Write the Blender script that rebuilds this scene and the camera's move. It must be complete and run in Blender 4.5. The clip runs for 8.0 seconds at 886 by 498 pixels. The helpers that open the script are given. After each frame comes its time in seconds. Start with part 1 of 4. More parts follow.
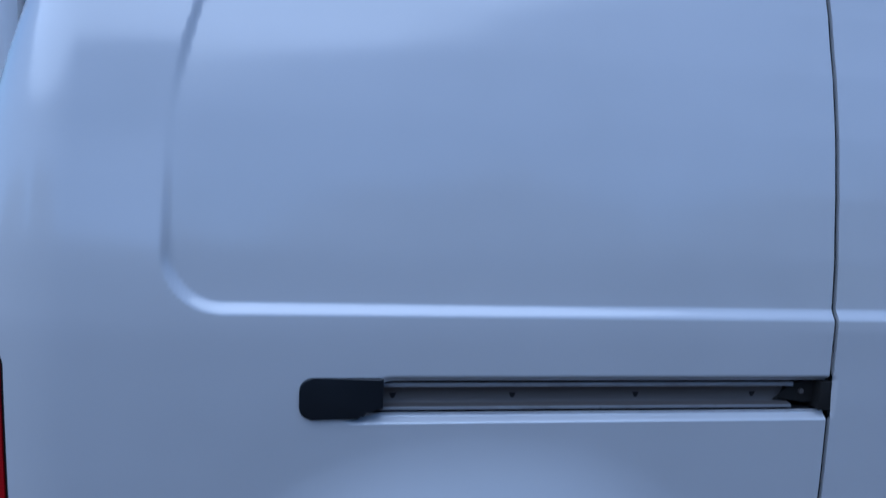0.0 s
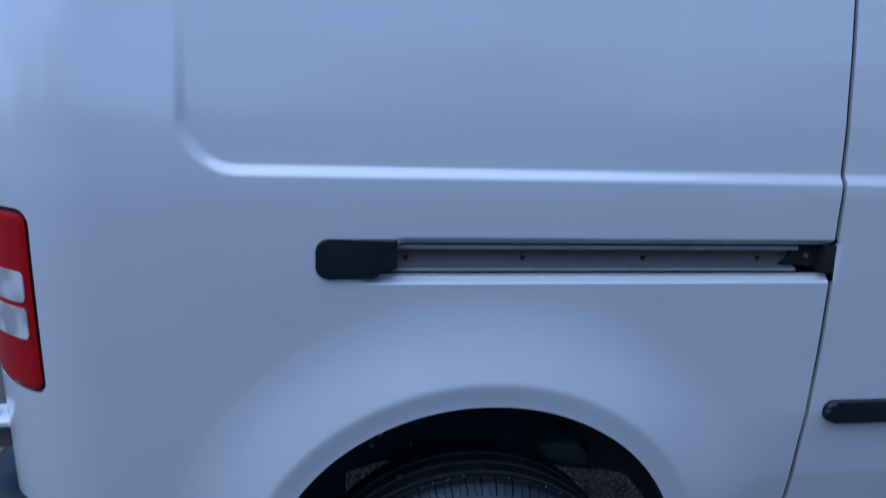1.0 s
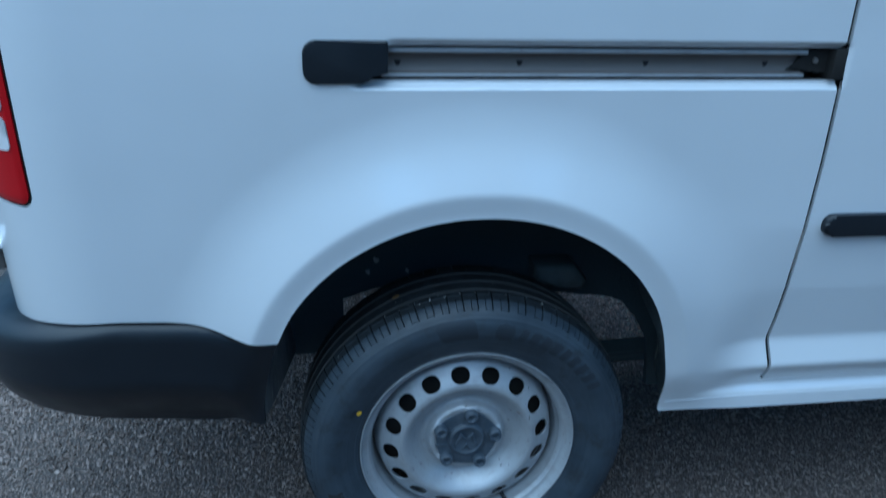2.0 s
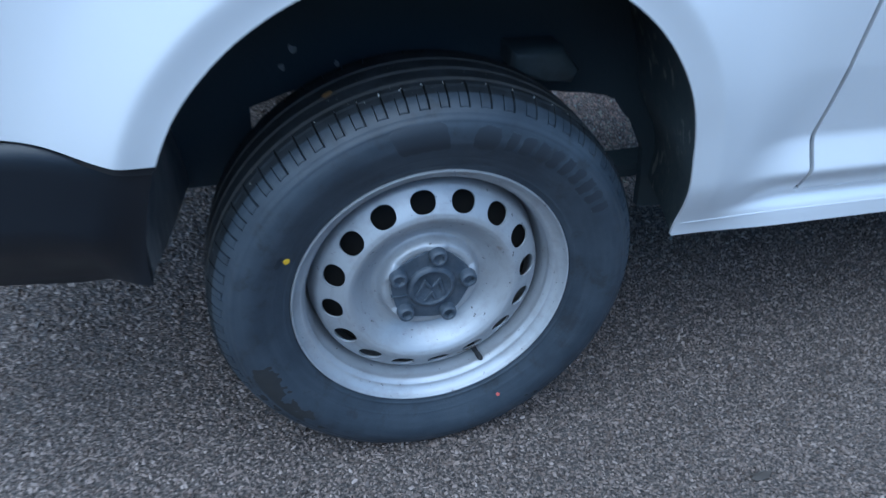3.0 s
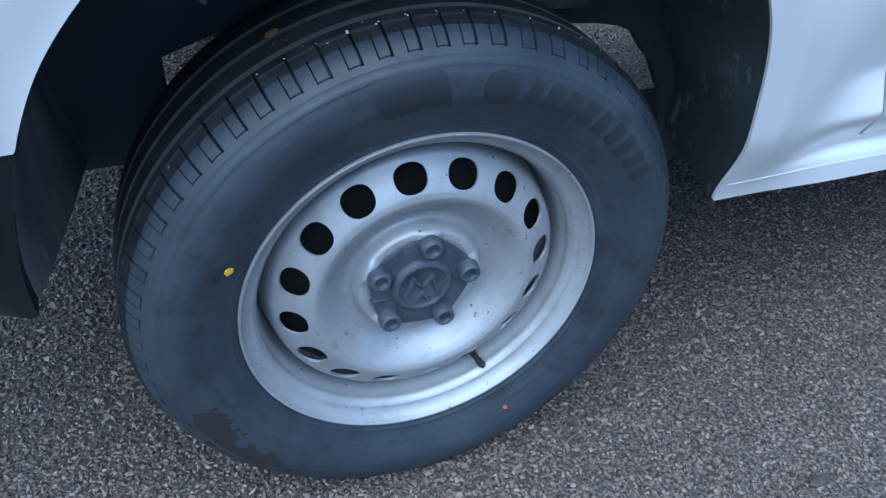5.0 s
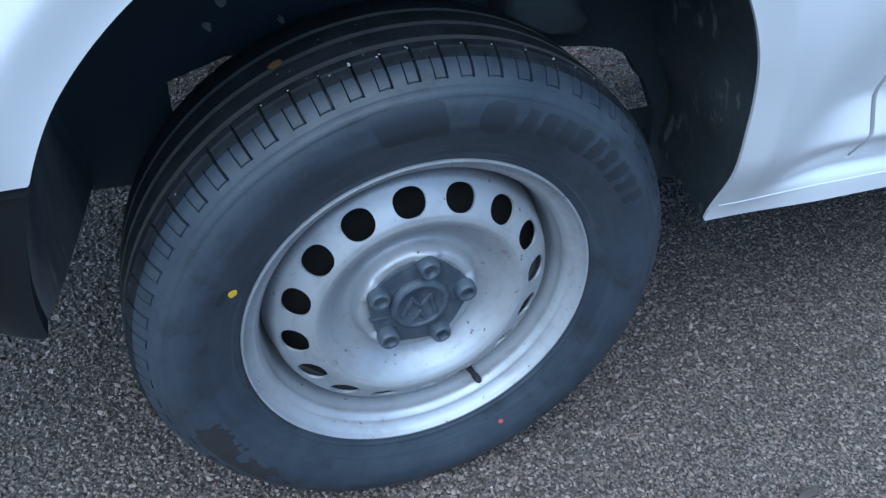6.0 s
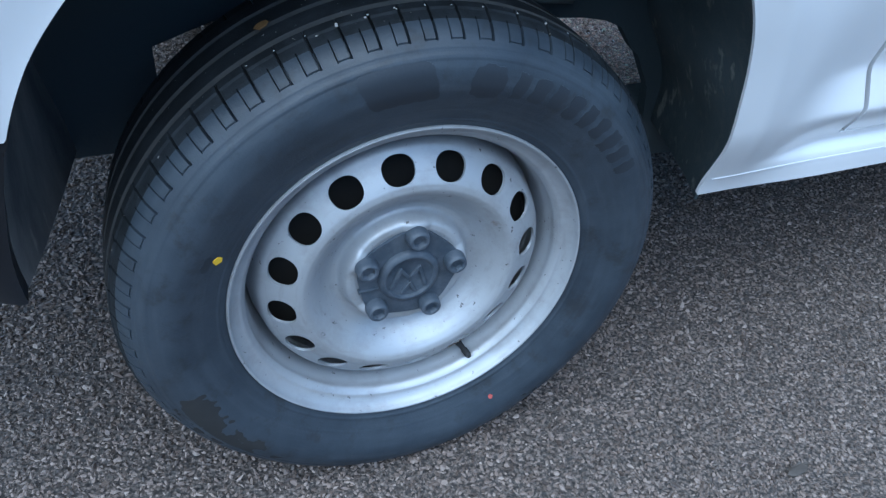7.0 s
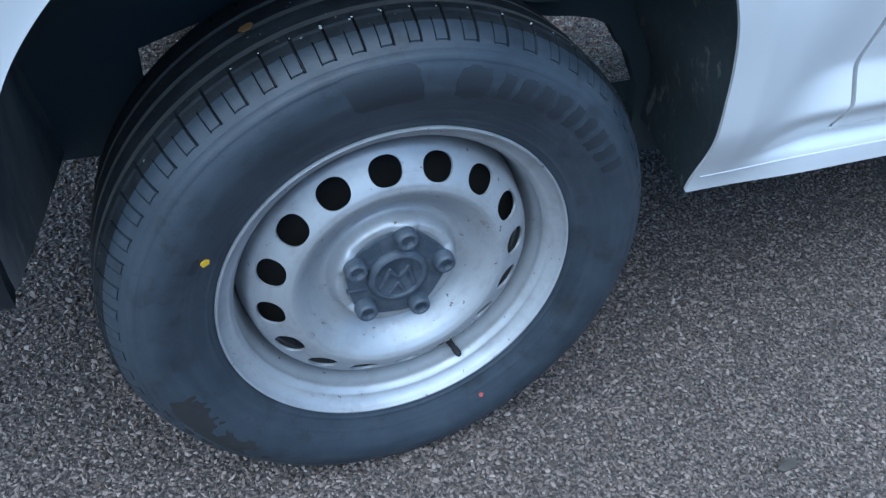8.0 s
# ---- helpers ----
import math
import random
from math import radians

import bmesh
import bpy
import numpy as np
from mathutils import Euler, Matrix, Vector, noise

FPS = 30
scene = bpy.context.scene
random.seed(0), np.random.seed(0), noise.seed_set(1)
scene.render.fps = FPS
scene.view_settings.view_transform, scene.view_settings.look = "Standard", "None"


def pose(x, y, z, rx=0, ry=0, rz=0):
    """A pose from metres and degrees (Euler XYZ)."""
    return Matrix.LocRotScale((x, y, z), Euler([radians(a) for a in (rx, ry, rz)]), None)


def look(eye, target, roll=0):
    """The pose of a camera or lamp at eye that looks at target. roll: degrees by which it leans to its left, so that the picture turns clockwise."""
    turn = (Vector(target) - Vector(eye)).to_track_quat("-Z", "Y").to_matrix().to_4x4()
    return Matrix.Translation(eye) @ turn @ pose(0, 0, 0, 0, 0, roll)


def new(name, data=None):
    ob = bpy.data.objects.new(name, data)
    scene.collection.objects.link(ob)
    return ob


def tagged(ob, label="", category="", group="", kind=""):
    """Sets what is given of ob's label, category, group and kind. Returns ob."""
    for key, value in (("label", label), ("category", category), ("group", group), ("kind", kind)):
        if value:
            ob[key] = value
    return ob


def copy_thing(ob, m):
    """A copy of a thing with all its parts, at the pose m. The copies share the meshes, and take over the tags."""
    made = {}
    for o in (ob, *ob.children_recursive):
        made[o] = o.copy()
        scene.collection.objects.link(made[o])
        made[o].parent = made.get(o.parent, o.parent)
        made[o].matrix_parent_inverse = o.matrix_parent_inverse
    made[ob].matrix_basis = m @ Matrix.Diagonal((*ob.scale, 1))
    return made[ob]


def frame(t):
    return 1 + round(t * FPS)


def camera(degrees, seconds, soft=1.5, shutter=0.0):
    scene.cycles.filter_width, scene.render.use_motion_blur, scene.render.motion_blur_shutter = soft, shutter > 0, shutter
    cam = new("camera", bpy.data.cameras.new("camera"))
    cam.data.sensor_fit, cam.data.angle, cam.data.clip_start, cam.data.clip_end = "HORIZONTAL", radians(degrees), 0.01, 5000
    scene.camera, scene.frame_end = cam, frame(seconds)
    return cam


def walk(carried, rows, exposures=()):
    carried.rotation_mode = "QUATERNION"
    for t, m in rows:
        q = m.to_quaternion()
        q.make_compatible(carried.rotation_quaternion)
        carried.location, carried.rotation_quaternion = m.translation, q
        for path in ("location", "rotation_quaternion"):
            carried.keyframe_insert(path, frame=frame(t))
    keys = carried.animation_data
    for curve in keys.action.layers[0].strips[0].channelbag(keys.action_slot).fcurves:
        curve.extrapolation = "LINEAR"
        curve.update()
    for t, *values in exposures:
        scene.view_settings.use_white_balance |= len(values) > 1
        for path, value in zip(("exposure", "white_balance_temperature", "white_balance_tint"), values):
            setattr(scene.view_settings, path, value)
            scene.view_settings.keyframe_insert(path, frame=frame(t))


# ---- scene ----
cam = camera(60.2, 8.0, soft=1.35, shutter=0.4)
# seconds, eye x y z, yaw, pitch, roll
PATH = [
    (0, -0.2408, -1.1360, 1.4027, -8.23, -7.36, -2.44),
    (0.5, -0.2294, -1.1520, 1.3890, -7.45, -11.37, -2.33),
    (1, -0.2459, -1.1652, 1.3426, -7.55, -14.43, -2.15),
    (1.5, -0.2402, -1.1677, 1.2980, -7.73, -19.06, -1.93),
    (2, -0.2373, -1.1691, 1.2331, -7.90, -23.60, -1.60),
    (2.2, -0.2432, -1.1569, 1.2065, -8.22, -26.03, -1.47),
    (3.3, -0.2462, -0.6907, 0.9196, -17.57, -36.63, -3.12),
    (3.5, -0.2426, -0.6213, 0.8858, -18.48, -36.88, -3.09),
    (4, -0.2369, -0.5732, 0.8659, -20.04, -38.37, -3.11),
    (5.5, -0.2323, -0.5869, 0.8933, -20.61, -38.90, -2.98),
    (6, -0.2360, -0.5868, 0.9080, -20.61, -38.77, -3.22),
    (6.5, -0.2436, -0.5927, 0.8929, -20.53, -39.23, -3.55),
    (7, -0.2332, -0.5920, 0.8848, -20.85, -39.56, -3.84),
    (7.5, -0.2301, -0.5874, 0.8880, -21.21, -39.86, -3.87),
    (8, -0.2241, -0.5933, 0.8907, -21.32, -39.91, -3.66),
]
LIGHT = [(0, 0.20, 4690, 9), (1.3, 0.45, 4690, 9), (2.0, 1.0, 4610, -10), (2.3, 1.26, 4720, -10), (3.3, 1.72, 5000, 1), (4.2, 1.84, 5040, 0), (5.5, 1.90, 5130, -1), (8, 1.92, 5180, -2)]
walk(cam, [(t, pose(x, y, z, 90 + pitch, roll, yaw)) for t, x, y, z, yaw, pitch, roll in PATH], LIGHT)

# ---------------------------------------------------------------- light
world = bpy.data.worlds.new("dusk_sky")
scene.world = world
world.use_nodes = True
wn = world.node_tree.nodes
sky = wn.new("ShaderNodeTexSky")
sky.sky_type = "NISHITA"
sky.sun_disc = False
sky.sun_elevation, sky.sun_rotation = radians(74.2), radians(225)
sky.air_density, sky.dust_density, sky.ozone_density = 1.0, 0.8, 1.5
world.node_tree.links.new(sky.outputs[0], wn["Background"].inputs[0])
wn["Background"].inputs[1].default_value = 0.085
sun = new("sun", bpy.data.lights.new("sun", "SUN"))
sun.data.energy, sun.data.angle, sun.data.color = 2.0, radians(96), (1.0, 0.98, 0.955)
sun.matrix_world = look((-2.8, -0.9, 8), (0, 0, 0))


# ---------------------------------------------------------------- materials
def material(name, color, rough=0.5, metal=0.0, coat=0.0):
    m = bpy.data.materials.new(name)
    m.use_nodes = True
    b = m.node_tree.nodes["Principled BSDF"]
    b.inputs["Base Color"].default_value = (*color, 1)
    b.inputs["Roughness"].default_value, b.inputs["Metallic"].default_value = rough, metal
    b.inputs["Coat Weight"].default_value, b.inputs["Coat Roughness"].default_value = coat, 0.10
    return m


def node(m, kind, **values):
    n = m.node_tree.nodes.new(kind)
    for k, v in values.items():
        n.inputs[k.replace("_", " ")].default_value = v
    return n


def join(m, a, b):
    m.node_tree.links.new(a, b)


def noise_tex(m, scale, detail=4.0, rough=0.55, stretch=None):
    n = node(m, "ShaderNodeTexNoise", Scale=scale, Detail=detail, Roughness=rough)
    c = m.node_tree.nodes.new("ShaderNodeTexCoord")
    if stretch:
        k = node(m, "ShaderNodeMapping", Scale=stretch)
        join(m, c.outputs["Object"], k.inputs[0])
        join(m, k.outputs[0], n.inputs["Vector"])
    else:
        join(m, c.outputs["Object"], n.inputs["Vector"])
    return n


def ramp(m, source, stops):
    r = m.node_tree.nodes.new("ShaderNodeValToRGB")
    e = r.color_ramp.elements
    while len(e) < len(stops):
        e.new(0.5)
    for el, (p, c) in zip(e, stops):
        el.position, el.color = p, (*c, 1)
    join(m, source, r.inputs[0])
    return r.outputs[0]


def blend(m, fac, a, b):
    x = m.node_tree.nodes.new("ShaderNodeMix")
    x.data_type = "RGBA"
    join(m, fac, x.inputs["Factor"])
    for s, v in ((x.inputs["A"], a), (x.inputs["B"], b)):
        if isinstance(v, tuple):
            s.default_value = (*v, 1)
        else:
            join(m, v, s)
    return x.outputs["Result"]


def relief(m, height, strength, distance=0.001, normal=None):
    b = node(m, "ShaderNodeBump", Strength=strength, Distance=distance)
    join(m, height, b.inputs["Height"])
    if normal:
        join(m, normal, b.inputs["Normal"])
    join(m, b.outputs[0], m.node_tree.nodes["Principled BSDF"].inputs["Normal"])
    return b.outputs[0]


def base(m, colour):
    join(m, colour, m.node_tree.nodes["Principled BSDF"].inputs["Base Color"])


def gloss(m, value):
    join(m, value, m.node_tree.nodes["Principled BSDF"].inputs["Roughness"])


def g3(v):
    return (v, v, v)


PAINT = material("white_paint", (0.74, 0.75, 0.77), 0.42, 0, 1.0)
PAINT.node_tree.nodes["Principled BSDF"].inputs["Coat IOR"].default_value = 1.8
PAINT.node_tree.nodes["Principled BSDF"].inputs["Coat Roughness"].default_value = 0.15
n1 = noise_tex(PAINT, 2.2, 3)
base(PAINT, blend(PAINT, ramp(PAINT, n1.outputs[0], [(0.35, g3(0)), (0.75, g3(1))]), (0.70, 0.71, 0.73), (0.64, 0.65, 0.665)))
gloss(PAINT, ramp(PAINT, noise_tex(PAINT, 9, 6).outputs[0], [(0.3, g3(0.38)), (0.8, g3(0.5))]))
relief(PAINT, noise_tex(PAINT, 260, 2).outputs[0], 0.04, 0.0006)

PLASTIC = material("black_plastic", (0.012, 0.013, 0.016), 0.55)
PLASTIC.node_tree.nodes["Principled BSDF"].inputs["Specular IOR Level"].default_value = 0.42
base(PLASTIC, blend(PLASTIC, noise_tex(PLASTIC, 6, 5).outputs[0], (0.005, 0.007, 0.011), (0.010, 0.013, 0.018)))
relief(PLASTIC, noise_tex(PLASTIC, 900, 2).outputs[0], 0.35, 0.0006)
gloss(PLASTIC, ramp(PLASTIC, noise_tex(PLASTIC, 12, 6).outputs[0], [(0.3, g3(0.30)), (0.75, g3(0.46))]))

# near black; in the rail recess this colour stands in for shade
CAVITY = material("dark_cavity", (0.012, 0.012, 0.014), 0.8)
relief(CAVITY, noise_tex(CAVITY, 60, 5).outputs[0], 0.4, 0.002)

FELT = material("wheel_arch_liner", (0.03, 0.033, 0.035), 0.8)
f1 = noise_tex(FELT, 30, 5, 0.6, (1.0, 1.0, 0.62))
f2 = noise_tex(FELT, 5, 5)
f3 = noise_tex(FELT, 11, 3, 0.5)
f4 = noise_tex(FELT, 60, 5, 0.65)
cloth = blend(FELT, ramp(FELT, f2.outputs[0], [(0.3, g3(0)), (0.7, g3(1))]), (0.024, 0.037, 0.044), (0.052, 0.070, 0.078))
film = blend(FELT, ramp(FELT, f4.outputs[0], [(0.50, g3(0)), (0.66, g3(0.5))]), cloth, (0.075, 0.078, 0.075))
mud = blend(FELT, ramp(FELT, f1.outputs[0], [(0.595, g3(0)), (0.68, g3(0.6))]), film, (0.25, 0.24, 0.22))
base(FELT, blend(FELT, ramp(FELT, f3.outputs[0], [(0.70, g3(0)), (0.735, g3(0.85))]), mud, (0.28, 0.17, 0.08)))
relief(FELT, noise_tex(FELT, 350, 4).outputs[0], 0.7, 0.0015)

SPRAYED = material("sprayed_liner", (0.05, 0.05, 0.05), 0.8)
p1 = noise_tex(SPRAYED, 9, 6, 0.65, (1.0, 1.0, 0.35))
p2 = noise_tex(SPRAYED, 34, 5, 0.6, (1.0, 1.0, 0.30))
spray = blend(SPRAYED, ramp(SPRAYED, p1.outputs[0], [(0.35, g3(0)), (0.65, g3(1))]), (0.055, 0.058, 0.060), (0.22, 0.20, 0.18))
base(SPRAYED, blend(SPRAYED, ramp(SPRAYED, p2.outputs[0], [(0.63, g3(0)), (0.72, g3(0.6))]), spray, (0.34, 0.30, 0.26)))
relief(SPRAYED, noise_tex(SPRAYED, 300, 4).outputs[0], 0.6, 0.0012)


def polar_tex(m, around, across, detail=5.0, rough=0.6):
    """Noise drawn out round the wheel's axle."""
    c = m.node_tree.nodes.new("ShaderNodeTexCoord")
    x = m.node_tree.nodes.new("ShaderNodeSeparateXYZ")
    join(m, c.outputs["Object"], x.inputs[0])

    def calc(op, a, b):
        n = m.node_tree.nodes.new("ShaderNodeMath")
        n.operation = op
        for k, v in enumerate((a, b)):
            if isinstance(v, float):
                n.inputs[k].default_value = v
            else:
                join(m, v, n.inputs[k])
        return n.outputs[0]

    up = calc("SUBTRACT", x.outputs["Z"], 0.303)
    angle = calc("ARCTAN2", x.outputs["X"], up)
    radius = calc("SQRT", calc("ADD", calc("MULTIPLY", up, up), calc("MULTIPLY", x.outputs["X"], x.outputs["X"])), 0.0)
    v = m.node_tree.nodes.new("ShaderNodeCombineXYZ")
    join(m, calc("MULTIPLY", angle, around), v.inputs["X"])
    join(m, calc("MULTIPLY", radius, across), v.inputs["Y"])
    n = node(m, "ShaderNodeTexNoise", Scale=1.0, Detail=detail, Roughness=rough)
    join(m, v.outputs[0], n.inputs["Vector"])
    return n


RUBBER = material("tyre_rubber", (0.04, 0.044, 0.05), 0.5)
r1 = noise_tex(RUBBER, 7, 6, 0.65)
r2 = polar_tex(RUBBER, 2.4, 95.0)
r3 = noise_tex(RUBBER, 26, 7, 0.72)
dusty = blend(RUBBER, ramp(RUBBER, r1.outputs[0], [(0.36, g3(0)), (0.64, g3(1))]), (0.018, 0.025, 0.035), (0.039, 0.050, 0.065))
arcs = blend(RUBBER, ramp(RUBBER, r2.outputs[0], [(0.48, g3(0)), (0.72, g3(0.45))]), dusty, (0.054, 0.065, 0.080))
base(RUBBER, blend(RUBBER, ramp(RUBBER, r3.outputs[0], [(0.54, g3(0)), (0.66, g3(0.65))]), arcs, (0.016, 0.018, 0.021)))
gloss(RUBBER, ramp(RUBBER, noise_tex(RUBBER, 18, 5).outputs[0], [(0.3, g3(0.40)), (0.75, g3(0.62))]))
relief(RUBBER, noise_tex(RUBBER, 420, 3).outputs[0], 0.25, 0.0008)

TREAD = material("tread_rubber", (0.03, 0.033, 0.037), 0.72)
TREAD.node_tree.nodes["Principled BSDF"].inputs["Specular IOR Level"].default_value = 0.28
t1 = noise_tex(TREAD, 30, 6, 0.7)
t2 = noise_tex(TREAD, 190, 3, 0.6)
worn = blend(TREAD, ramp(TREAD, t1.outputs[0], [(0.4, g3(0)), (0.7, g3(1))]), (0.007, 0.009, 0.011), (0.021, 0.025, 0.030))
base(TREAD, blend(TREAD, ramp(TREAD, t2.outputs[0], [(0.705, g3(0)), (0.73, g3(1))]), worn, (0.35, 0.33, 0.30)))
relief(TREAD, noise_tex(TREAD, 500, 3).outputs[0], 0.4, 0.001)

GROOVE = material("dusty_groove_rubber", (0.034, 0.034, 0.034), 0.8)
base(GROOVE, blend(GROOVE, noise_tex(GROOVE, 40, 5).outputs[0], (0.018, 0.019, 0.021), (0.060, 0.058, 0.054)))

RUST = material("brown_rust", (0.12, 0.075, 0.04), 0.85)
base(RUST, blend(RUST, noise_tex(RUST, 400, 4).outputs[0], (0.05, 0.035, 0.025), (0.20, 0.135, 0.08)))
GRIT = material("pale_grit", (0.45, 0.43, 0.40), 0.7)
base(GRIT, blend(GRIT, noise_tex(GRIT, 300, 3).outputs[0], (0.30, 0.28, 0.26), (0.60, 0.58, 0.55)))

SMUDGE = material("wetted_rubber", (0.018, 0.023, 0.031), 0.5)
relief(SMUDGE, noise_tex(SMUDGE, 300, 3).outputs[0], 0.2, 0.0006)
MUDFILM = material("dried_mud_film", (0.024, 0.024, 0.024), 0.75)
base(MUDFILM, blend(MUDFILM, noise_tex(MUDFILM, 50, 5).outputs[0], (0.010, 0.011, 0.012), (0.027, 0.027, 0.028)))

STEEL = material("silver_painted_steel", (0.42, 0.43, 0.45), 0.42, 0.42, 0.05)
s1 = noise_tex(STEEL, 16, 7, 0.7)
s2 = noise_tex(STEEL, 130, 3, 0.6)
s3 = noise_tex(STEEL, 24, 6, 0.75)
s4 = polar_tex(STEEL, 3.0, 120.0)
dirt = blend(STEEL, ramp(STEEL, s1.outputs[0], [(0.48, g3(0)), (0.78, g3(0.75))]), (0.385, 0.395, 0.415), (0.24, 0.23, 0.225))
ringed = blend(STEEL, ramp(STEEL, s4.outputs[0], [(0.55, g3(0)), (0.75, g3(0.45))]), dirt, (0.24, 0.235, 0.23))
rust = blend(STEEL, ramp(STEEL, s3.outputs[0], [(0.66, g3(0)), (0.76, g3(0.6))]), ringed, (0.18, 0.11, 0.07))
base(STEEL, blend(STEEL, ramp(STEEL, s2.outputs[0], [(0.675, g3(0)), (0.715, g3(0.85))]), rust, (0.06, 0.052, 0.045)))
gloss(STEEL, ramp(STEEL, noise_tex(STEEL, 22, 5).outputs[0], [(0.3, g3(0.42)), (0.75, g3(0.62))]))
relief(STEEL, noise_tex(STEEL, 500, 2).outputs[0], 0.06, 0.0005)

CAPGREY = material("grey_hub_plastic", (0.075, 0.082, 0.095), 0.55)
c1 = noise_tex(CAPGREY, 60, 6, 0.7)
base(CAPGREY, blend(CAPGREY, ramp(CAPGREY, c1.outputs[0], [(0.4, g3(0)), (0.75, g3(1))]), (0.040, 0.052, 0.070), (0.092, 0.104, 0.124)))
relief(CAPGREY, noise_tex(CAPGREY, 600, 3).outputs[0], 0.3, 0.0008)

ZINC = material("galvanised_rail", (0.2, 0.19, 0.18), 0.5, 0.25)
base(ZINC, blend(ZINC, noise_tex(ZINC, 20, 5, 0.6, (0.2, 1, 4)).outputs[0], (0.11, 0.10, 0.094), (0.19, 0.172, 0.16)))

RED = material("red_lamp_plastic", (0.25, 0.003, 0.006), 0.3, 0, 0.08)
RED.node_tree.nodes["Principled BSDF"].inputs["Specular IOR Level"].default_value = 0.2
ribs = node(RED, "ShaderNodeTexWave", Scale=60.0)
ribs.bands_direction = "Z"
rc = RED.node_tree.nodes.new("ShaderNodeTexCoord")
join(RED, rc.outputs["Object"], ribs.inputs["Vector"])
base(RED, blend(RED, ribs.outputs["Fac"], (0.34, 0.002, 0.006), (0.45, 0.003, 0.009)))
CLEAR = material("clear_lamp_plastic", (0.7, 0.68, 0.68), 0.2, 0.0, 0.5)
base(CLEAR, blend(CLEAR, ramp(CLEAR, noise_tex(CLEAR, 22, 1).outputs[0], [(0.40, g3(0)), (0.60, g3(1))]), (0.42, 0.42, 0.42), (0.70, 0.69, 0.69)))
YELLOW = material("yellow_paint_dot", (0.80, 0.50, 0.02), 0.6)
REDDOT = material("red_paint_dot", (0.36, 0.075, 0.065), 0.6)
LEAFMAT = material("dead_leaf", (0.15, 0.085, 0.03), 0.75)
WETLEAF = material("sodden_leaf", (0.05, 0.042, 0.036), 0.5)
relief(WETLEAF, noise_tex(WETLEAF, 160, 4).outputs[0], 0.6, 0.001)
FOLIAGE = material("dark_foliage", (0.05, 0.07, 0.03), 0.8)
base(FOLIAGE, blend(FOLIAGE, noise_tex(FOLIAGE, 0.8, 5).outputs[0], (0.03, 0.045, 0.02), (0.08, 0.095, 0.045)))
UNDER = material("underseal", (0.028, 0.040, 0.047), 0.75)
relief(UNDER, noise_tex(UNDER, 120, 4).outputs[0], 0.5, 0.002)

INNER = material("inner_wing_paint", (0.10, 0.13, 0.14), 0.5)
base(INNER, blend(INNER, ramp(INNER, noise_tex(INNER, 14, 6, 0.7).outputs[0], [(0.4, g3(0)), (0.7, g3(1))]), (0.055, 0.068, 0.073), (0.024, 0.028, 0.031)))
relief(INNER, noise_tex(INNER, 120, 4).outputs[0], 0.4, 0.001)
MUDSPLAT = material("pale_dried_mud", (0.40, 0.38, 0.36), 0.85)
base(MUDSPLAT, blend(MUDSPLAT, noise_tex(MUDSPLAT, 200, 4).outputs[0], (0.14, 0.135, 0.13), (0.36, 0.345, 0.33)))
# near black, in place of shade behind the vent holes and in the rail
SHADEBLACK = material("shade_black", (0.008, 0.008, 0.008), 0.85)
base(SHADEBLACK, blend(SHADEBLACK, noise_tex(SHADEBLACK, 30, 5).outputs[0], (0.005, 0.005, 0.005), (0.014, 0.012, 0.010)))


def under_van_lift(m, colour):
    """Lightens the colour under the van's middle, in place of light from its far side."""
    c = m.node_tree.nodes.new("ShaderNodeTexCoord")
    s = m.node_tree.nodes.new("ShaderNodeSeparateXYZ")
    join(m, c.outputs["Object"], s.inputs[0])
    wob = noise_tex(m, 5.0, 5)

    def scaled(a, k, plus):
        n = m.node_tree.nodes.new("ShaderNodeMath")
        n.operation, n.inputs[1].default_value = "MULTIPLY_ADD", k
        join(m, a, n.inputs[0])
        if plus is None:
            n.inputs[2].default_value = 0.0
        else:
            join(m, plus, n.inputs[2])
        return n.outputs[0]

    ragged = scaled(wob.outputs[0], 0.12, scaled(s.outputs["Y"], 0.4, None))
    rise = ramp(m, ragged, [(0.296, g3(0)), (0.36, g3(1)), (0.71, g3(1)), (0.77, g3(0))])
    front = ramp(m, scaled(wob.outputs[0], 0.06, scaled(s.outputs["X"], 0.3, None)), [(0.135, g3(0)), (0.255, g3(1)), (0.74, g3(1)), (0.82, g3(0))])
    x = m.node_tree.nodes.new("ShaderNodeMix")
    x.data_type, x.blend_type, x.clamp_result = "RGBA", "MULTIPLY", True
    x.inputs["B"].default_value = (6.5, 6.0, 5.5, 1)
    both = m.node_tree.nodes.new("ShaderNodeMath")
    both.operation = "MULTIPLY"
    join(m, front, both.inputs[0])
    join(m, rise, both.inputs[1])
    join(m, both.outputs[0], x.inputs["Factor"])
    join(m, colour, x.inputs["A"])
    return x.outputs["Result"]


ASPHALT = material("asphalt", (0.06, 0.057, 0.053), 0.75)
a1 = noise_tex(ASPHALT, 1.6, 5)
a2 = noise_tex(ASPHALT, 180, 5, 0.7)
binder = blend(ASPHALT, a1.outputs[0], (0.012, 0.010, 0.009), (0.026, 0.022, 0.020))
base(ASPHALT, under_van_lift(ASPHALT, blend(ASPHALT, ramp(ASPHALT, a2.outputs[0], [(0.45, g3(0)), (0.7, g3(1))]), binder, (0.20, 0.16, 0.138))))
vo = node(ASPHALT, "ShaderNodeTexVoronoi", Scale=130.0)
vc = ASPHALT.node_tree.nodes.new("ShaderNodeTexCoord")
join(ASPHALT, vc.outputs["Object"], vo.inputs["Vector"])
relief(ASPHALT, vo.outputs["Distance"], 0.8, 0.004)

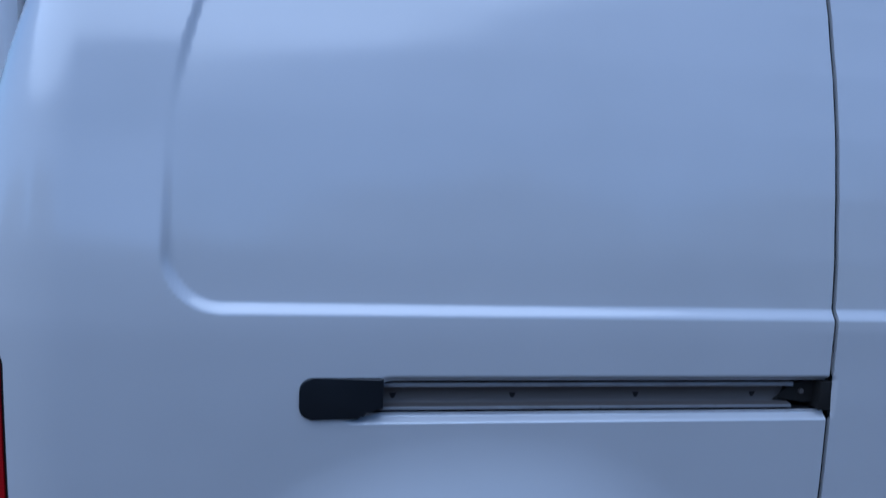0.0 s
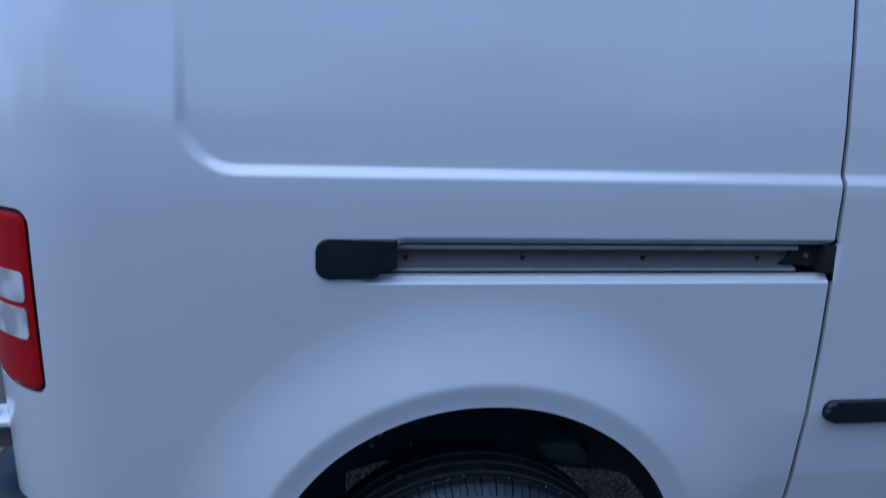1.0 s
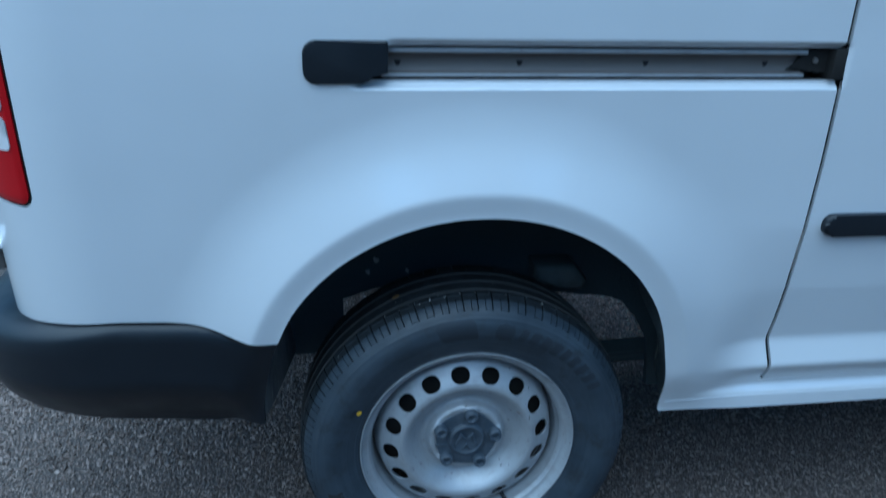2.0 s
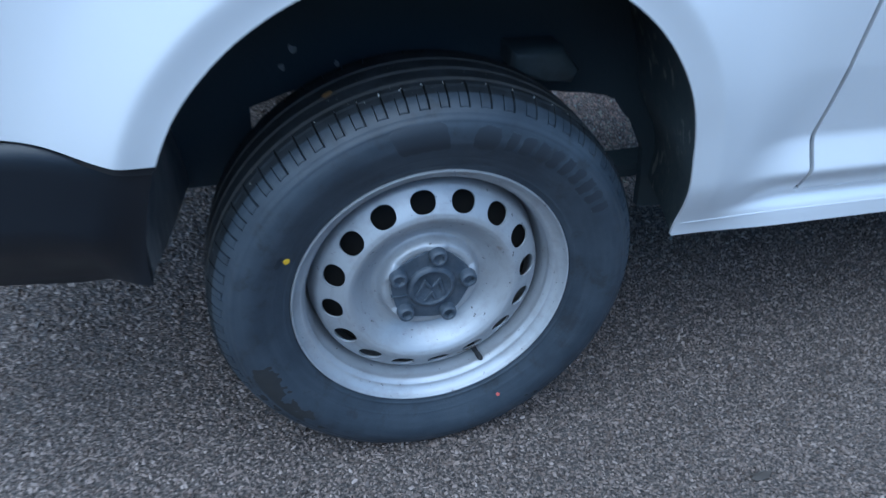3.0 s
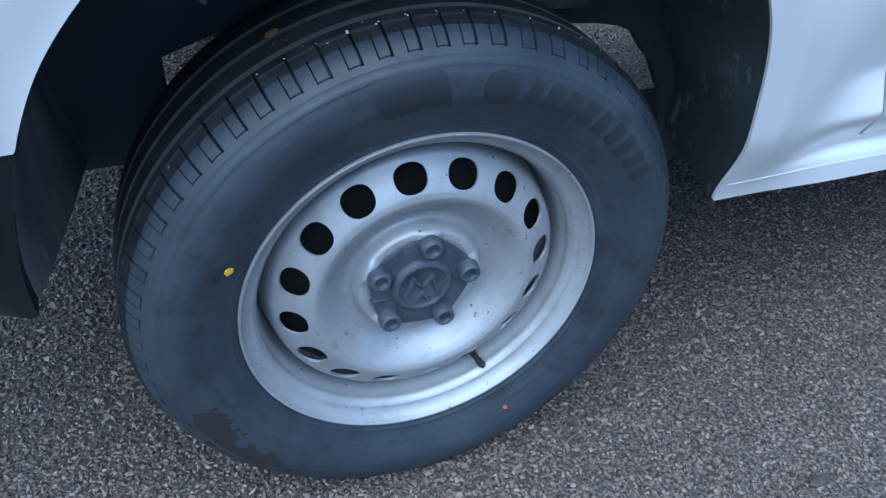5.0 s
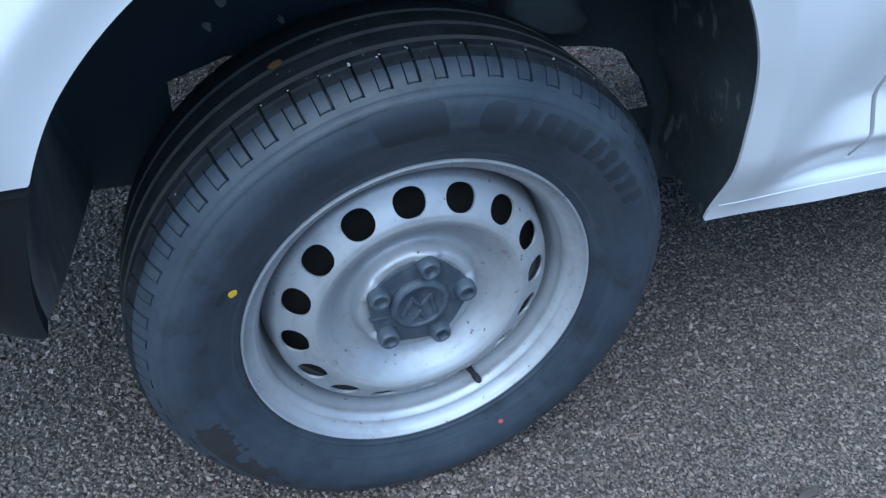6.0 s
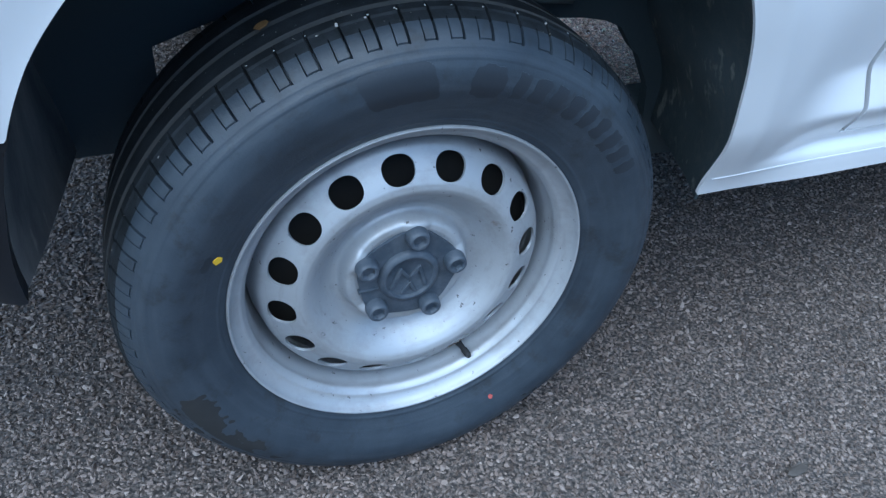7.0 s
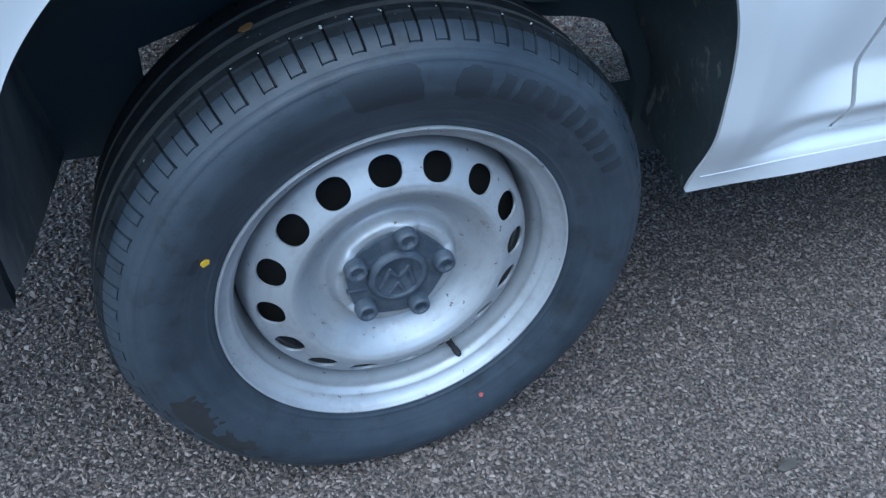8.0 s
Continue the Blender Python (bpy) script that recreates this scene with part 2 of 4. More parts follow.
CHIPS = material("stone_chips", (0.13, 0.12, 0.11), 0.45)
geo = CHIPS.node_tree.nodes.new("ShaderNodeNewGeometry")
tone = ramp(CHIPS, geo.outputs["Random Per Island"], [(0.0, (0.030, 0.022, 0.019)), (0.2, (0.080, 0.060, 0.050)), (0.5, (0.128, 0.098, 0.084)), (0.8, (0.170, 0.132, 0.113)), (0.96, (0.200, 0.160, 0.138)), (1.0, (0.25, 0.205, 0.18))])
k1 = noise_tex(CHIPS, 1.7, 5)
soiled = blend(CHIPS, ramp(CHIPS, k1.outputs[0], [(0.45, g3(0)), (0.8, g3(0.35))]), tone, (0.09, 0.076, 0.066))
# chippings multiplied brighter towards -x, for the stronger light on that ground
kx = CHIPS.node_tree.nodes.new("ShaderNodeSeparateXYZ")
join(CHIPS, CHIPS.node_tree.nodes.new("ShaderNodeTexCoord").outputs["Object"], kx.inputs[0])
toward_left = node(CHIPS, "ShaderNodeMapRange", From_Min=0.5, From_Max=-0.35)
join(CHIPS, kx.outputs["X"], toward_left.inputs["Value"])
lit_left = CHIPS.node_tree.nodes.new("ShaderNodeMix")
lit_left.data_type, lit_left.blend_type = "RGBA", "MULTIPLY"
lit_left.inputs["B"].default_value = (1.3, 1.3, 1.3, 1)
join(CHIPS, toward_left.outputs["Result"], lit_left.inputs["Factor"])
join(CHIPS, soiled, lit_left.inputs["A"])
base(CHIPS, under_van_lift(CHIPS, lit_left.outputs["Result"]))
relief(CHIPS, noise_tex(CHIPS, 900, 3).outputs[0], 0.3, 0.0006)


# ---------------------------------------------------------------- mesh tools
def part(name, mesh, mat, parent=None, label="", smooth=True, sharp=35):
    """Links a bmesh or a mesh as one object, under parent if given."""
    if isinstance(mesh, bmesh.types.BMesh):
        data = bpy.data.meshes.new(name)
        bmesh.ops.recalc_face_normals(mesh, faces=mesh.faces)
        mesh.to_mesh(data)
        mesh.free()
        if smooth:
            data.shade_smooth()
            data.set_sharp_from_angle(angle=radians(sharp))
    else:
        data = mesh
    if mat:
        data.materials.append(mat)
    ob = new(name, data)
    if parent:
        ob.parent = parent
    return tagged(ob, label) if label else ob


def box(bm, x0, x1, y0, y1, z0, z1, bevel=0.0, segments=2):
    made = bmesh.ops.create_cube(bm, size=1, matrix=Matrix.LocRotScale(((x0 + x1) / 2, (y0 + y1) / 2, (z0 + z1) / 2), None, (x1 - x0, y1 - y0, z1 - z0)))
    if bevel:
        vs = set(made["verts"])
        bmesh.ops.bevel(bm, geom=[e for e in bm.edges if e.verts[0] in vs], offset=bevel, segments=segments, affect="EDGES", profile=0.5)
    return bm


def prism(outline, y0, y1, bevel=0.0, segments=3):
    """A solid from an outline of (x, z), between y0 (front) and y1, its front edge bevelled."""
    bm = bmesh.new()
    front = [bm.verts.new((x, y0, z)) for x, z in outline]
    back = [bm.verts.new((x, y1, z)) for x, z in outline]
    f = bm.faces.new(front)
    bm.faces.new(back[::-1])
    n = len(outline)
    for i in range(n):
        bm.faces.new((front[i], back[i], back[(i + 1) % n], front[(i + 1) % n]))
    if bevel:
        bmesh.ops.bevel(bm, geom=list(f.edges), offset=bevel, segments=segments, affect="EDGES", profile=0.5)
    return bm


def rounded(x0, x1, z0, z1, r, n=6):
    """The outline of a rounded rectangle."""
    pts = []
    for cx, cz, a0 in ((x1 - r, z1 - r, 0), (x0 + r, z1 - r, 90), (x0 + r, z0 + r, 180), (x1 - r, z0 + r, 270)):
        for i in range(n + 1):
            a = radians(a0 + 90 * i / n)
            pts.append((cx + r * math.cos(a), cz + r * math.sin(a)))
    return pts


def lathe(profile, segments=96, centre=(0, 0, 0.303), shape=None):
    """Turns a profile of (radius, y) about the wheel's axle. shape(r, y, a) may move a point."""
    n = len(profile)
    verts, faces = [], []
    for i in range(segments):
        a = 2 * math.pi * i / segments
        for r, y in profile:
            if shape:
                r, y = shape(r, y, a)
            verts.append((centre[0] + r * math.sin(a), centre[1] + y, centre[2] + r * math.cos(a)))
    for i in range(segments):
        j = (i + 1) % segments
        for k in range(n - 1):
            faces.append((i * n + k, j * n + k, j * n + k + 1, i * n + k + 1))
    return verts, faces


def plain_mesh(name, verts, faces, sharp=35):
    data = bpy.data.meshes.new(name)
    data.from_pydata([tuple(v) for v in verts], [], faces)
    data.validate()
    bm = bmesh.new()
    bm.from_mesh(data)
    bmesh.ops.recalc_face_normals(bm, faces=bm.faces)
    bm.to_mesh(data)
    bm.free()
    data.shade_smooth()
    if sharp:
        data.set_sharp_from_angle(angle=radians(sharp))
    return data


def sheet(name, u0, u1, v0, v1, du, dv, keep, surface, depth=0.012, inward=None):
    """A pressed sheet: the part of the (u, v) field where keep(u, v) > 0, laid on surface(u, v) -> xyz, with its cut edges turned inward."""
    nu, nv = max(2, round((u1 - u0) / du)), max(2, round((v1 - v0) / dv))
    U, V = np.meshgrid(np.linspace(u0, u1, nu + 1), np.linspace(v0, v1, nv + 1), indexing="ij")
    K = keep(U, V)
    uv, index, faces = [], {}, []

    def corner(i, j):
        key = (i, j)
        if key not in index:
            index[key] = len(uv)
            uv.append((U[i, j], V[i, j]))
        return index[key]

    def cut(a, b):
        key = (a, b) if a < b else (b, a)
        if key not in index:
            ka, kb = K[key[0]], K[key[1]]
            t = min(max(ka / (ka - kb), 0.001), 0.999)
            index[key] = len(uv)
            uv.append((U[key[0]] * (1 - t) + U[key[1]] * t, V[key[0]] * (1 - t) + V[key[1]] * t))
        return index[key]

    P = K > 0
    full = P[:-1, :-1] & P[1:, :-1] & P[1:, 1:] & P[:-1, 1:]
    some = P[:-1, :-1] | P[1:, :-1] | P[1:, 1:] | P[:-1, 1:]
    for i, j in np.argwhere(some):
        q = [(i, j), (i + 1, j), (i + 1, j + 1), (i, j + 1)]
        q = [(int(a), int(b)) for a, b in q]
        if full[i, j]:
            faces.append([corner(*c) for c in q])
            continue
        poly = []
        for a, b in zip(q, q[1:] + q[:1]):
            if P[a]:
                poly.append(corner(*a))
            if P[a] != P[b]:
                poly.append(cut(a, b))
        if len(poly) > 2:
            faces.append(poly)
    uv = np.array(uv)
    eu, ev = 0.2 * (u1 - u0) / nu, 0.2 * (v1 - v0) / nv
    X = surface(uv[:, 0], uv[:, 1])
    Tu = surface(uv[:, 0] + eu, uv[:, 1]) - surface(uv[:, 0] - eu, uv[:, 1])
    Tv = surface(uv[:, 0], uv[:, 1] + ev) - surface(uv[:, 0], uv[:, 1] - ev)
    N = np.cross(Tu, Tv)
    N /= np.linalg.norm(N, axis=1)[:, None] + 1e-12
    seen = set()
    for f in faces:
        seen.update(zip(f, f[1:] + f[:1]))
    verts = [tuple(p) for p in X]
    normals = [tuple(N[v]) for f in faces for v in f]
    inner = {}
    for a, b in [e for e in seen if (e[1], e[0]) not in seen]:
        for v in (a, b):
            if v not in inner:
                inner[v] = len(verts)
                verts.append(tuple(X[v] + (-N[v] if inward is None else np.array(inward)) * depth))
        n = np.cross(-N[a] if inward is None else np.array(inward), X[b] - X[a])
        n = tuple(n / (np.linalg.norm(n) + 1e-12))
        faces.append([b, a, inner[a], inner[b]])
        normals += [n] * 4
    data = bpy.data.meshes.new(name)
    data.from_pydata(verts, [], faces)
    data.shade_smooth()
    data.normals_split_custom_set(normals)
    return data


def step(a, b, x):
    t = np.clip((np.asarray(x) - a) / (b - a), 0, 1)
    return t * t * (3 - 2 * t)


def smoothed(points, sigma, lo, hi, n=1600):
    """A smooth curve through a few knots."""
    xs = np.linspace(lo, hi, n)
    ys = np.interp(xs, *zip(*points))
    k = int(4 * sigma / (xs[1] - xs[0])) + 1
    w = np.exp(-0.5 * (np.arange(-k, k + 1) * (xs[1] - xs[0]) / sigma) ** 2)
    pad = np.concatenate([ys[0] + (np.arange(-k, 0)) * (ys[1] - ys[0]), ys, ys[-1] + np.arange(1, k + 1) * (ys[-1] - ys[-2])])
    ys = np.convolve(pad, w / w.sum(), "valid")
    return lambda x: np.interp(x, xs, ys)


# ---------------------------------------------------------------- the van's side, as a surface
ARCH_X, ARCH_Z = 0.0, 0.42
arch_radius = smoothed([(-40, 0.46), (-20, 0.412), (-13.3, 0.3935), (-10.4, 0.387), (-7.5, 0.3825), (-3, 0.378), (1.5, 0.3725), (5, 0.3685), (12.7, 0.3645), (21, 0.3660), (30, 0.3690), (50, 0.3735), (70, 0.3745), (90, 0.3742), (110, 0.3768), (130, 0.379), (145, 0.378), (155, 0.3735), (163, 0.370), (170, 0.3695), (178, 0.3735), (186, 0.377), (220, 0.39)], 1.6, -60, 240)
plain_side = smoothed([(0.28, 0.030), (0.38, 0.012), (0.5, -0.008), (0.6, -0.020), (0.75, -0.029), (0.9, -0.036), (1.02, -0.040), (1.14, -0.0405), (1.25, -0.0305), (1.35, -0.0140), (1.45, 0.0065), (1.55, 0.0325), (1.65, 0.0650), (1.75, 0.106), (1.80, 0.14)], 0.02, 0.2, 1.9)
sill_side = smoothed([(0.28, 0.016), (0.33, 0.0135), (0.367, 0.0125), (0.380, 0.0142), (0.392, 0.027), (0.442, 0.0), (0.448, -0.002), (0.497, 0.012), (0.505, 0.0125), (0.62, -0.012), (0.75, -0.029), (0.9, -0.036), (1.02, -0.040), (1.14, -0.0405), (1.25, -0.0305), (1.35, -0.0140), (1.45, 0.0065), (1.55, 0.0325), (1.65, 0.0650), (1.75, 0.106), (1.80, 0.14)], 0.0042, 0.2, 1.9)
gap_x = smoothed([(0.30, 0.580), (0.40, 0.589), (0.416, 0.588), (0.455, 0.587), (0.470, 0.584), (0.500, 0.579), (0.556, 0.580), (0.644, 0.577), (0.70, 0.576), (0.754, 0.5755), (0.867, 0.575), (0.982, 0.5715), (1.06, 0.5685), (1.13, 0.5675), (1.2, 0.569), (1.3, 0.5697), (1.4, 0.5723), (1.5, 0.5745), (1.6, 0.576), (1.7, 0.580), (1.78, 0.583)], 0.006, 0.2, 1.9)
bumper_top = smoothed([(-2.1, 0.588), (-1.3, 0.588), (-0.83, 0.588), (-0.7, 0.602), (-0.6, 0.611), (-0.485, 0.606), (-0.45, 0.600), (-0.40, 0.581), (-0.37, 0.574), (-0.2, 0.572)], 0.012, -2.2, 0.0)


def polar(x, z):
    dx, dz = x - ARCH_X, z - ARCH_Z
    a = np.degrees(np.arctan2(dz, dx))
    a = np.where(a < -90, a + 360, a)
    return np.hypot(dx, dz) - arch_radius(a), a


def panel_inset(x, z):
    """How far a point lies inside the pressed upper panel."""
    left = -0.479 + 0.034 * np.clip((z - 1.40) / 0.20, 0, 1.9) ** 1.5
    a, b, r = x - left, z - 1.156, 0.090
    inner = np.where((a < r) & (b < r), r - np.hypot(np.minimum(a, r) - r, np.minimum(b, r) - r), np.minimum(a, b))
    return inner


flare = smoothed([(-0.1, 0.074), (0.0, 0.037), (0.05, 0.0185), (0.08, 0.0088), (0.105, 0.0035), (0.135, 0.0), (0.5, 0.0)], 0.010, -0.05, 0.4)


def side_y(x, z):
    w = step(0.43, 0.58, x)
    y = plain_side(z) * (1 - w) + sill_side(z) * w
    d, a = polar(x, z)
    e = 0.0022 * np.log1p(np.exp(np.clip((d - 0.041) / 0.0022, -30, 600)))
    lip = flare(e) - 0.0045 * step(0.046, 0.0, d)
    y = y - lip * step(-11, 6, a) * step(215, 185, a) * (0.6 + 0.4 * step(10, 60, a))
    left = -0.479 + 0.034 * np.clip((z - 1.40) / 0.20, 0, 1.9) ** 1.5
    fall = step(-0.30, 0.0, x - left) * step(1.18, 1.42, z) * (0.0101 - 0.0050 * step(1.42, 1.60, z))
    y = y + fall + (0.0105 - fall) * step(0.0, 1.0, panel_inset(x, z) / (0.020 - 0.005 * step(1.24, 1.36, z)))
    start = 0.050 * step(1.030, 1.040, z)
    along = step(-0.215 + start, -0.190 + start, x) * step(0.580, 0.560, x)
    recess = step(0.9930, 1.0030, z) * step(1.0680, 1.0570, z) * along
    return y + 0.014 * recess


CORNER = 0.217


def bent(s):
    """Along the side and round the rear corner: x and the way inward."""
    p = np.clip((-0.60 - s) / 0.21, 0, math.pi / 2)
    rest = np.maximum(-0.60 - s - 0.21 * math.pi / 2, 0)
    x = np.where(s > -0.60, s, -0.60 - CORNER * np.sin(p))
    return x, 0.22 * (1 - np.cos(p)) + rest


def side_surface(s, z):
    x, into = bent(s)
    lean = 0.22 * np.maximum(z - 1.15, 0) ** 1.3 * step(-0.55, -0.85, s)
    return np.stack([x + lean, side_y(s, z) + into, z], -1)


# ---------------------------------------------------------------- ground
def ground_sheet():
    bm = bmesh.new()
    bmesh.ops.create_grid(bm, x_segments=2, y_segments=2, size=150)
    ob = part("ground", bm, ASPHALT)
    return tagged(ob, "grey-brown asphalt with worn stone chippings", "ground", kind="structure")


def chippings():
    """The stone chippings that stand proud of the asphalt round the van's rear wheel."""
    rng = np.random.default_rng(4)
    ico = bmesh.new()
    bmesh.ops.create_icosphere(ico, subdivisions=1, radius=1)
    bv = np.array([v.co[:] for v in ico.verts])
    bf = [[v.index for v in f.verts] for f in ico.faces]
    ico.free()
    bf = np.array([f for f in bf if bv[f][:, 2].mean() > -0.45])
    spots = []
    for x0, x1, y0, y1, gap in ((-1.05, 1.25, -0.45, 0.38, 0.0054), (-1.3, 1.5, 0.38, 1.5, 0.0072), (-1.75, -1.05, -0.3, 1.5, 0.0078)):
        gx, gy = np.meshgrid(np.arange(x0, x1, gap), np.arange(y0, y1, gap))
        p = np.stack([gx.ravel(), gy.ravel()], 1) + rng.uniform(-0.5, 0.5, (gx.size, 2)) * gap
        p = p[rng.random(len(p)) < 0.86]
        spots.append(np.column_stack([p, np.full(len(p), gap)]))
    spots = np.concatenate(spots)
    n = len(spots)
    size = spots[:, 2] * (0.30 + 0.42 * rng.random(n) ** 1.3)
    scale = np.stack([size * rng.uniform(0.9, 1.9, n), size * rng.uniform(0.65, 1.05, n), size * rng.uniform(0.6, 1.15, n)], 1)
    turn = rng.uniform(0, 2 * np.pi, n)
    tilt = rng.normal(0, 0.28, (n, 2))
    V = bv[None] * rng.uniform(0.5, 1.4, (n, len(bv), 1)) * scale[:, None]
    c, s = np.cos(turn)[:, None], np.sin(turn)[:, None]
    x, y = V[..., 0] * c - V[..., 1] * s, V[..., 0] * s + V[..., 1] * c
    z = V[..., 2] + x * tilt[:, :1] + y * tilt[:, 1:] + rng.uniform(-0.0026, 0.0014, (n, 1))
    V = np.stack([x + spots[:, :1], y + spots[:, 1:2], z], -1).reshape(-1, 3)
    Fc = (bf[None] + (np.arange(n) * len(bv))[:, None, None]).reshape(-1, 3)
    data = bpy.data.meshes.new("stone_chippings")
    data.vertices.add(len(V))
    data.vertices.foreach_set("co", V.ravel())
    data.loops.add(Fc.size)
    data.loops.foreach_set("vertex_index", Fc.ravel())
    data.polygons.add(len(Fc))
    data.polygons.foreach_set("loop_start", np.arange(0, Fc.size, 3))
    data.update()
    data.shade_flat()
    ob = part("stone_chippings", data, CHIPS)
    return tagged(ob, "small grey and brown stone chippings in the asphalt", "chippings", kind="stuff")


ground_sheet()

# ---------------------------------------------------------------- the van
van = tagged(new("van"), "white panel van with black bumper and steel wheels, parked on asphalt", "van")


def outside_box(u, v, u0, u1, v0, v1, r):
    """Distance outside a rounded box, negative inside."""
    cu, cv = (u0 + u1) / 2, (v0 + v1) / 2
    qu, qv = np.abs(u - cu) - (u1 - u0) / 2 + r, np.abs(v - cv) - (v1 - v0) / 2 + r
    return np.hypot(np.maximum(qu, 0), np.maximum(qv, 0)) + np.minimum(np.maximum(qu, qv), 0) - r


LAMP = (-1.0, -0.690, 0.809, 1.100)


def lamp_field(s, z):
    return outside_box(s, z - 0.6 * np.minimum(s + 0.71, 0) ** 2 * step(0.95, 0.88, z), *LAMP, 0.022)


def keep_quarter(s, z):
    d, a = polar(s, z)
    gap = np.where(z > 0.4035, gap_x(z) - 0.0040 - s, 1.5 - s)
    body = np.minimum(d, np.maximum(gap, 0.4015 - z))
    over = np.where(s < 0, z - bumper_top(s) - 0.0015 + 0.0045 * step(-0.66, -0.80, s), z - 0.3435)
    rail = outside_box(s, z, -0.26, 0.70, 1.0062, 1.0572, 0.003)
    return np.minimum(np.minimum(body, over), np.minimum(np.minimum(rail, lamp_field(s, z) - 0.0015), 1.5 - s))


def keep_door(s, z):
    return np.minimum(np.minimum(s - gap_x(z) - 0.0040, z - 0.4055), 1.34 - s)


def keep_bumper(s, z):
    d, a = polar(s, z)
    low = 0.357 + 0.125 * np.clip(-0.38 - s, 0, 0.42) + 0.021 * step(0.10, 0.02, d)
    return np.minimum(np.minimum(d, bumper_top(s) - 0.0008 - z), np.minimum(z - low, -0.1 - s))


bumper_edge = smoothed([(0.30, 0.015), (0.38, 0.002), (0.43, -0.008), (0.483, -0.019), (0.53, -0.030), (0.575, -0.043), (0.62, -0.046)], 0.01, 0.2, 0.7)


def bumper_surface(s, z):
    p = np.clip((-0.60 - s) / 0.27, 0, math.pi / 2)
    rest = np.maximum(-0.60 - s - 0.27 * math.pi / 2, 0)
    q = np.sqrt(np.clip(1 - np.clip(1 - (bumper_top(s) - z) / 0.060, 0, 1) ** 2, 0, 1))
    bx, body_in = bent(s)
    pb = np.clip((-0.60 - s) / 0.21, 0, math.pi / 2)
    bx, body_in = bx + 0.030 * np.sin(pb), body_in + 0.030 * np.sin(pb) * np.cos(pb)
    x = bx * (1 - q) + q * np.where(s > -0.60, s, -0.60 - 0.31 * np.sin(p))
    into = body_in * (1 - q) + q * (0.29 * (1 - np.cos(p)) + rest)
    t = np.clip((bumper_top(s) - z) / 0.22, 0, 1.2)
    d, a = polar(s, z)
    w = np.clip((bumper_top(s) - z) / 0.030, 0, 1)
    out = plain_side(bumper_top(s)) - 0.0010 - 0.0170 * np.sqrt(np.clip(1 - (1 - w) ** 2, 0, 1))
    out = out + 0.085 * step(0.45, 1.2, t)
    near = step(0.060, 0.0, d)
    out = out * (1 - near) + near * bumper_edge(z)
    return np.stack([x, out + into, z], -1)


quarter = part("quarter_panel", sheet("quarter_panel", -1.06, 1.5, 0.32, 1.76, 0.006, 0.003, keep_quarter, side_surface, 0.004), PAINT, van)
door = part("sliding_door", sheet("sliding_door", 0.44, 1.35, 0.40, 1.76, 0.006, 0.003, keep_door, side_surface, 0.008), PAINT, van)
part("bumper", sheet("bumper", -1.9, -0.1, 0.35, 0.63, 0.006, 0.003, keep_bumper, bumper_surface, 0.02), PLASTIC, van, "black grained plastic rear bumper")

# dark strip added behind the bumper gap, in place of its shade
part("bumper_gap_backing", sheet("bumper_gap_backing", -1.06, -0.30, 0.53, 0.66, 0.01, 0.004, lambda s, z: np.minimum(0.012 - np.abs(z - bumper_top(s)), polar(s, z)[0] - 0.002), lambda s, z: side_surface(s, z) + np.array([0.004, 0.007, 0]), 0.004), CAVITY, van)


def hidden_seal(s, z):
    p = side_surface(s, z)
    p[:, 1] += 0.034
    return p


part("door_seal", sheet("door_seal", 0.44, 0.62, 0.41, 1.70, 0.01, 0.01, lambda s, z: 0.022 - np.abs(s - gap_x(z)), hidden_seal, 0.004), CAVITY, van, "black rubber seal")

# fine pressed bead along the sill
part("sill_bead", sheet("sill_bead", 0.385, 1.5, 0.3698, 0.3728, 0.02, 0.0006, lambda s, z: 0.0014 * step(0.39, 0.42, s) + 0.0001 - np.abs(z - 0.3713), lambda s, z: side_surface(s, z) - np.array([0, 0.0008, 0]), 0.003, (0, 1, 0)), PAINT, quarter)

# moulding on the sliding door
moulding_outline = rounded(0.604, 1.34, 0.7355, 0.7755, 0.017, 8)
part("moulding", prism(moulding_outline, -0.043, -0.018, 0.008, 6), PLASTIC, door, sharp=12, label="black plastic rubbing strip")


# sliding-door rail
def channel(profile, x0, x1):
    bm = bmesh.new()
    rows = [[bm.verts.new((x, y, z)) for y, z in profile] for x in (x0, x1)]
    for i in range(len(profile) - 1):
        bm.faces.new((rows[0][i], rows[1][i], rows[1][i + 1], rows[0][i + 1]))
    return bm


rail = part("door_rail", channel([(-0.026, 1.0585), (-0.020, 1.0580), (0.012, 1.0575), (0.014, 1.0400), (0.014, 1.0060), (-0.020, 1.0050), (-0.026, 1.0045)], -0.27, 0.60), CAVITY, van, "recess coloured near black for its shade, with a steel sliding rail")
part("guide", channel([(0.006, 1.0532), (-0.0220, 1.0534), (-0.0245, 1.0526), (-0.0245, 1.0470), (-0.0225, 1.0455), (-0.0140, 1.0450), (-0.0120, 1.0430), (-0.0120, 1.0195), (-0.0140, 1.0172), (-0.0225, 1.0165), (-0.0245, 1.0150), (-0.0245, 1.0112), (-0.0220, 1.0100), (0.006, 1.0098)], -0.165, 0.512), ZINC, rail, "worn galvanised guide channel", sharp=50)
for sx in (-0.140, 0.047, 0.249, 0.449):
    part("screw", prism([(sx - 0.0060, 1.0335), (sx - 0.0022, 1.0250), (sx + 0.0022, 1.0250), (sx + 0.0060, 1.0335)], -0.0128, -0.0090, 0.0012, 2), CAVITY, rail)
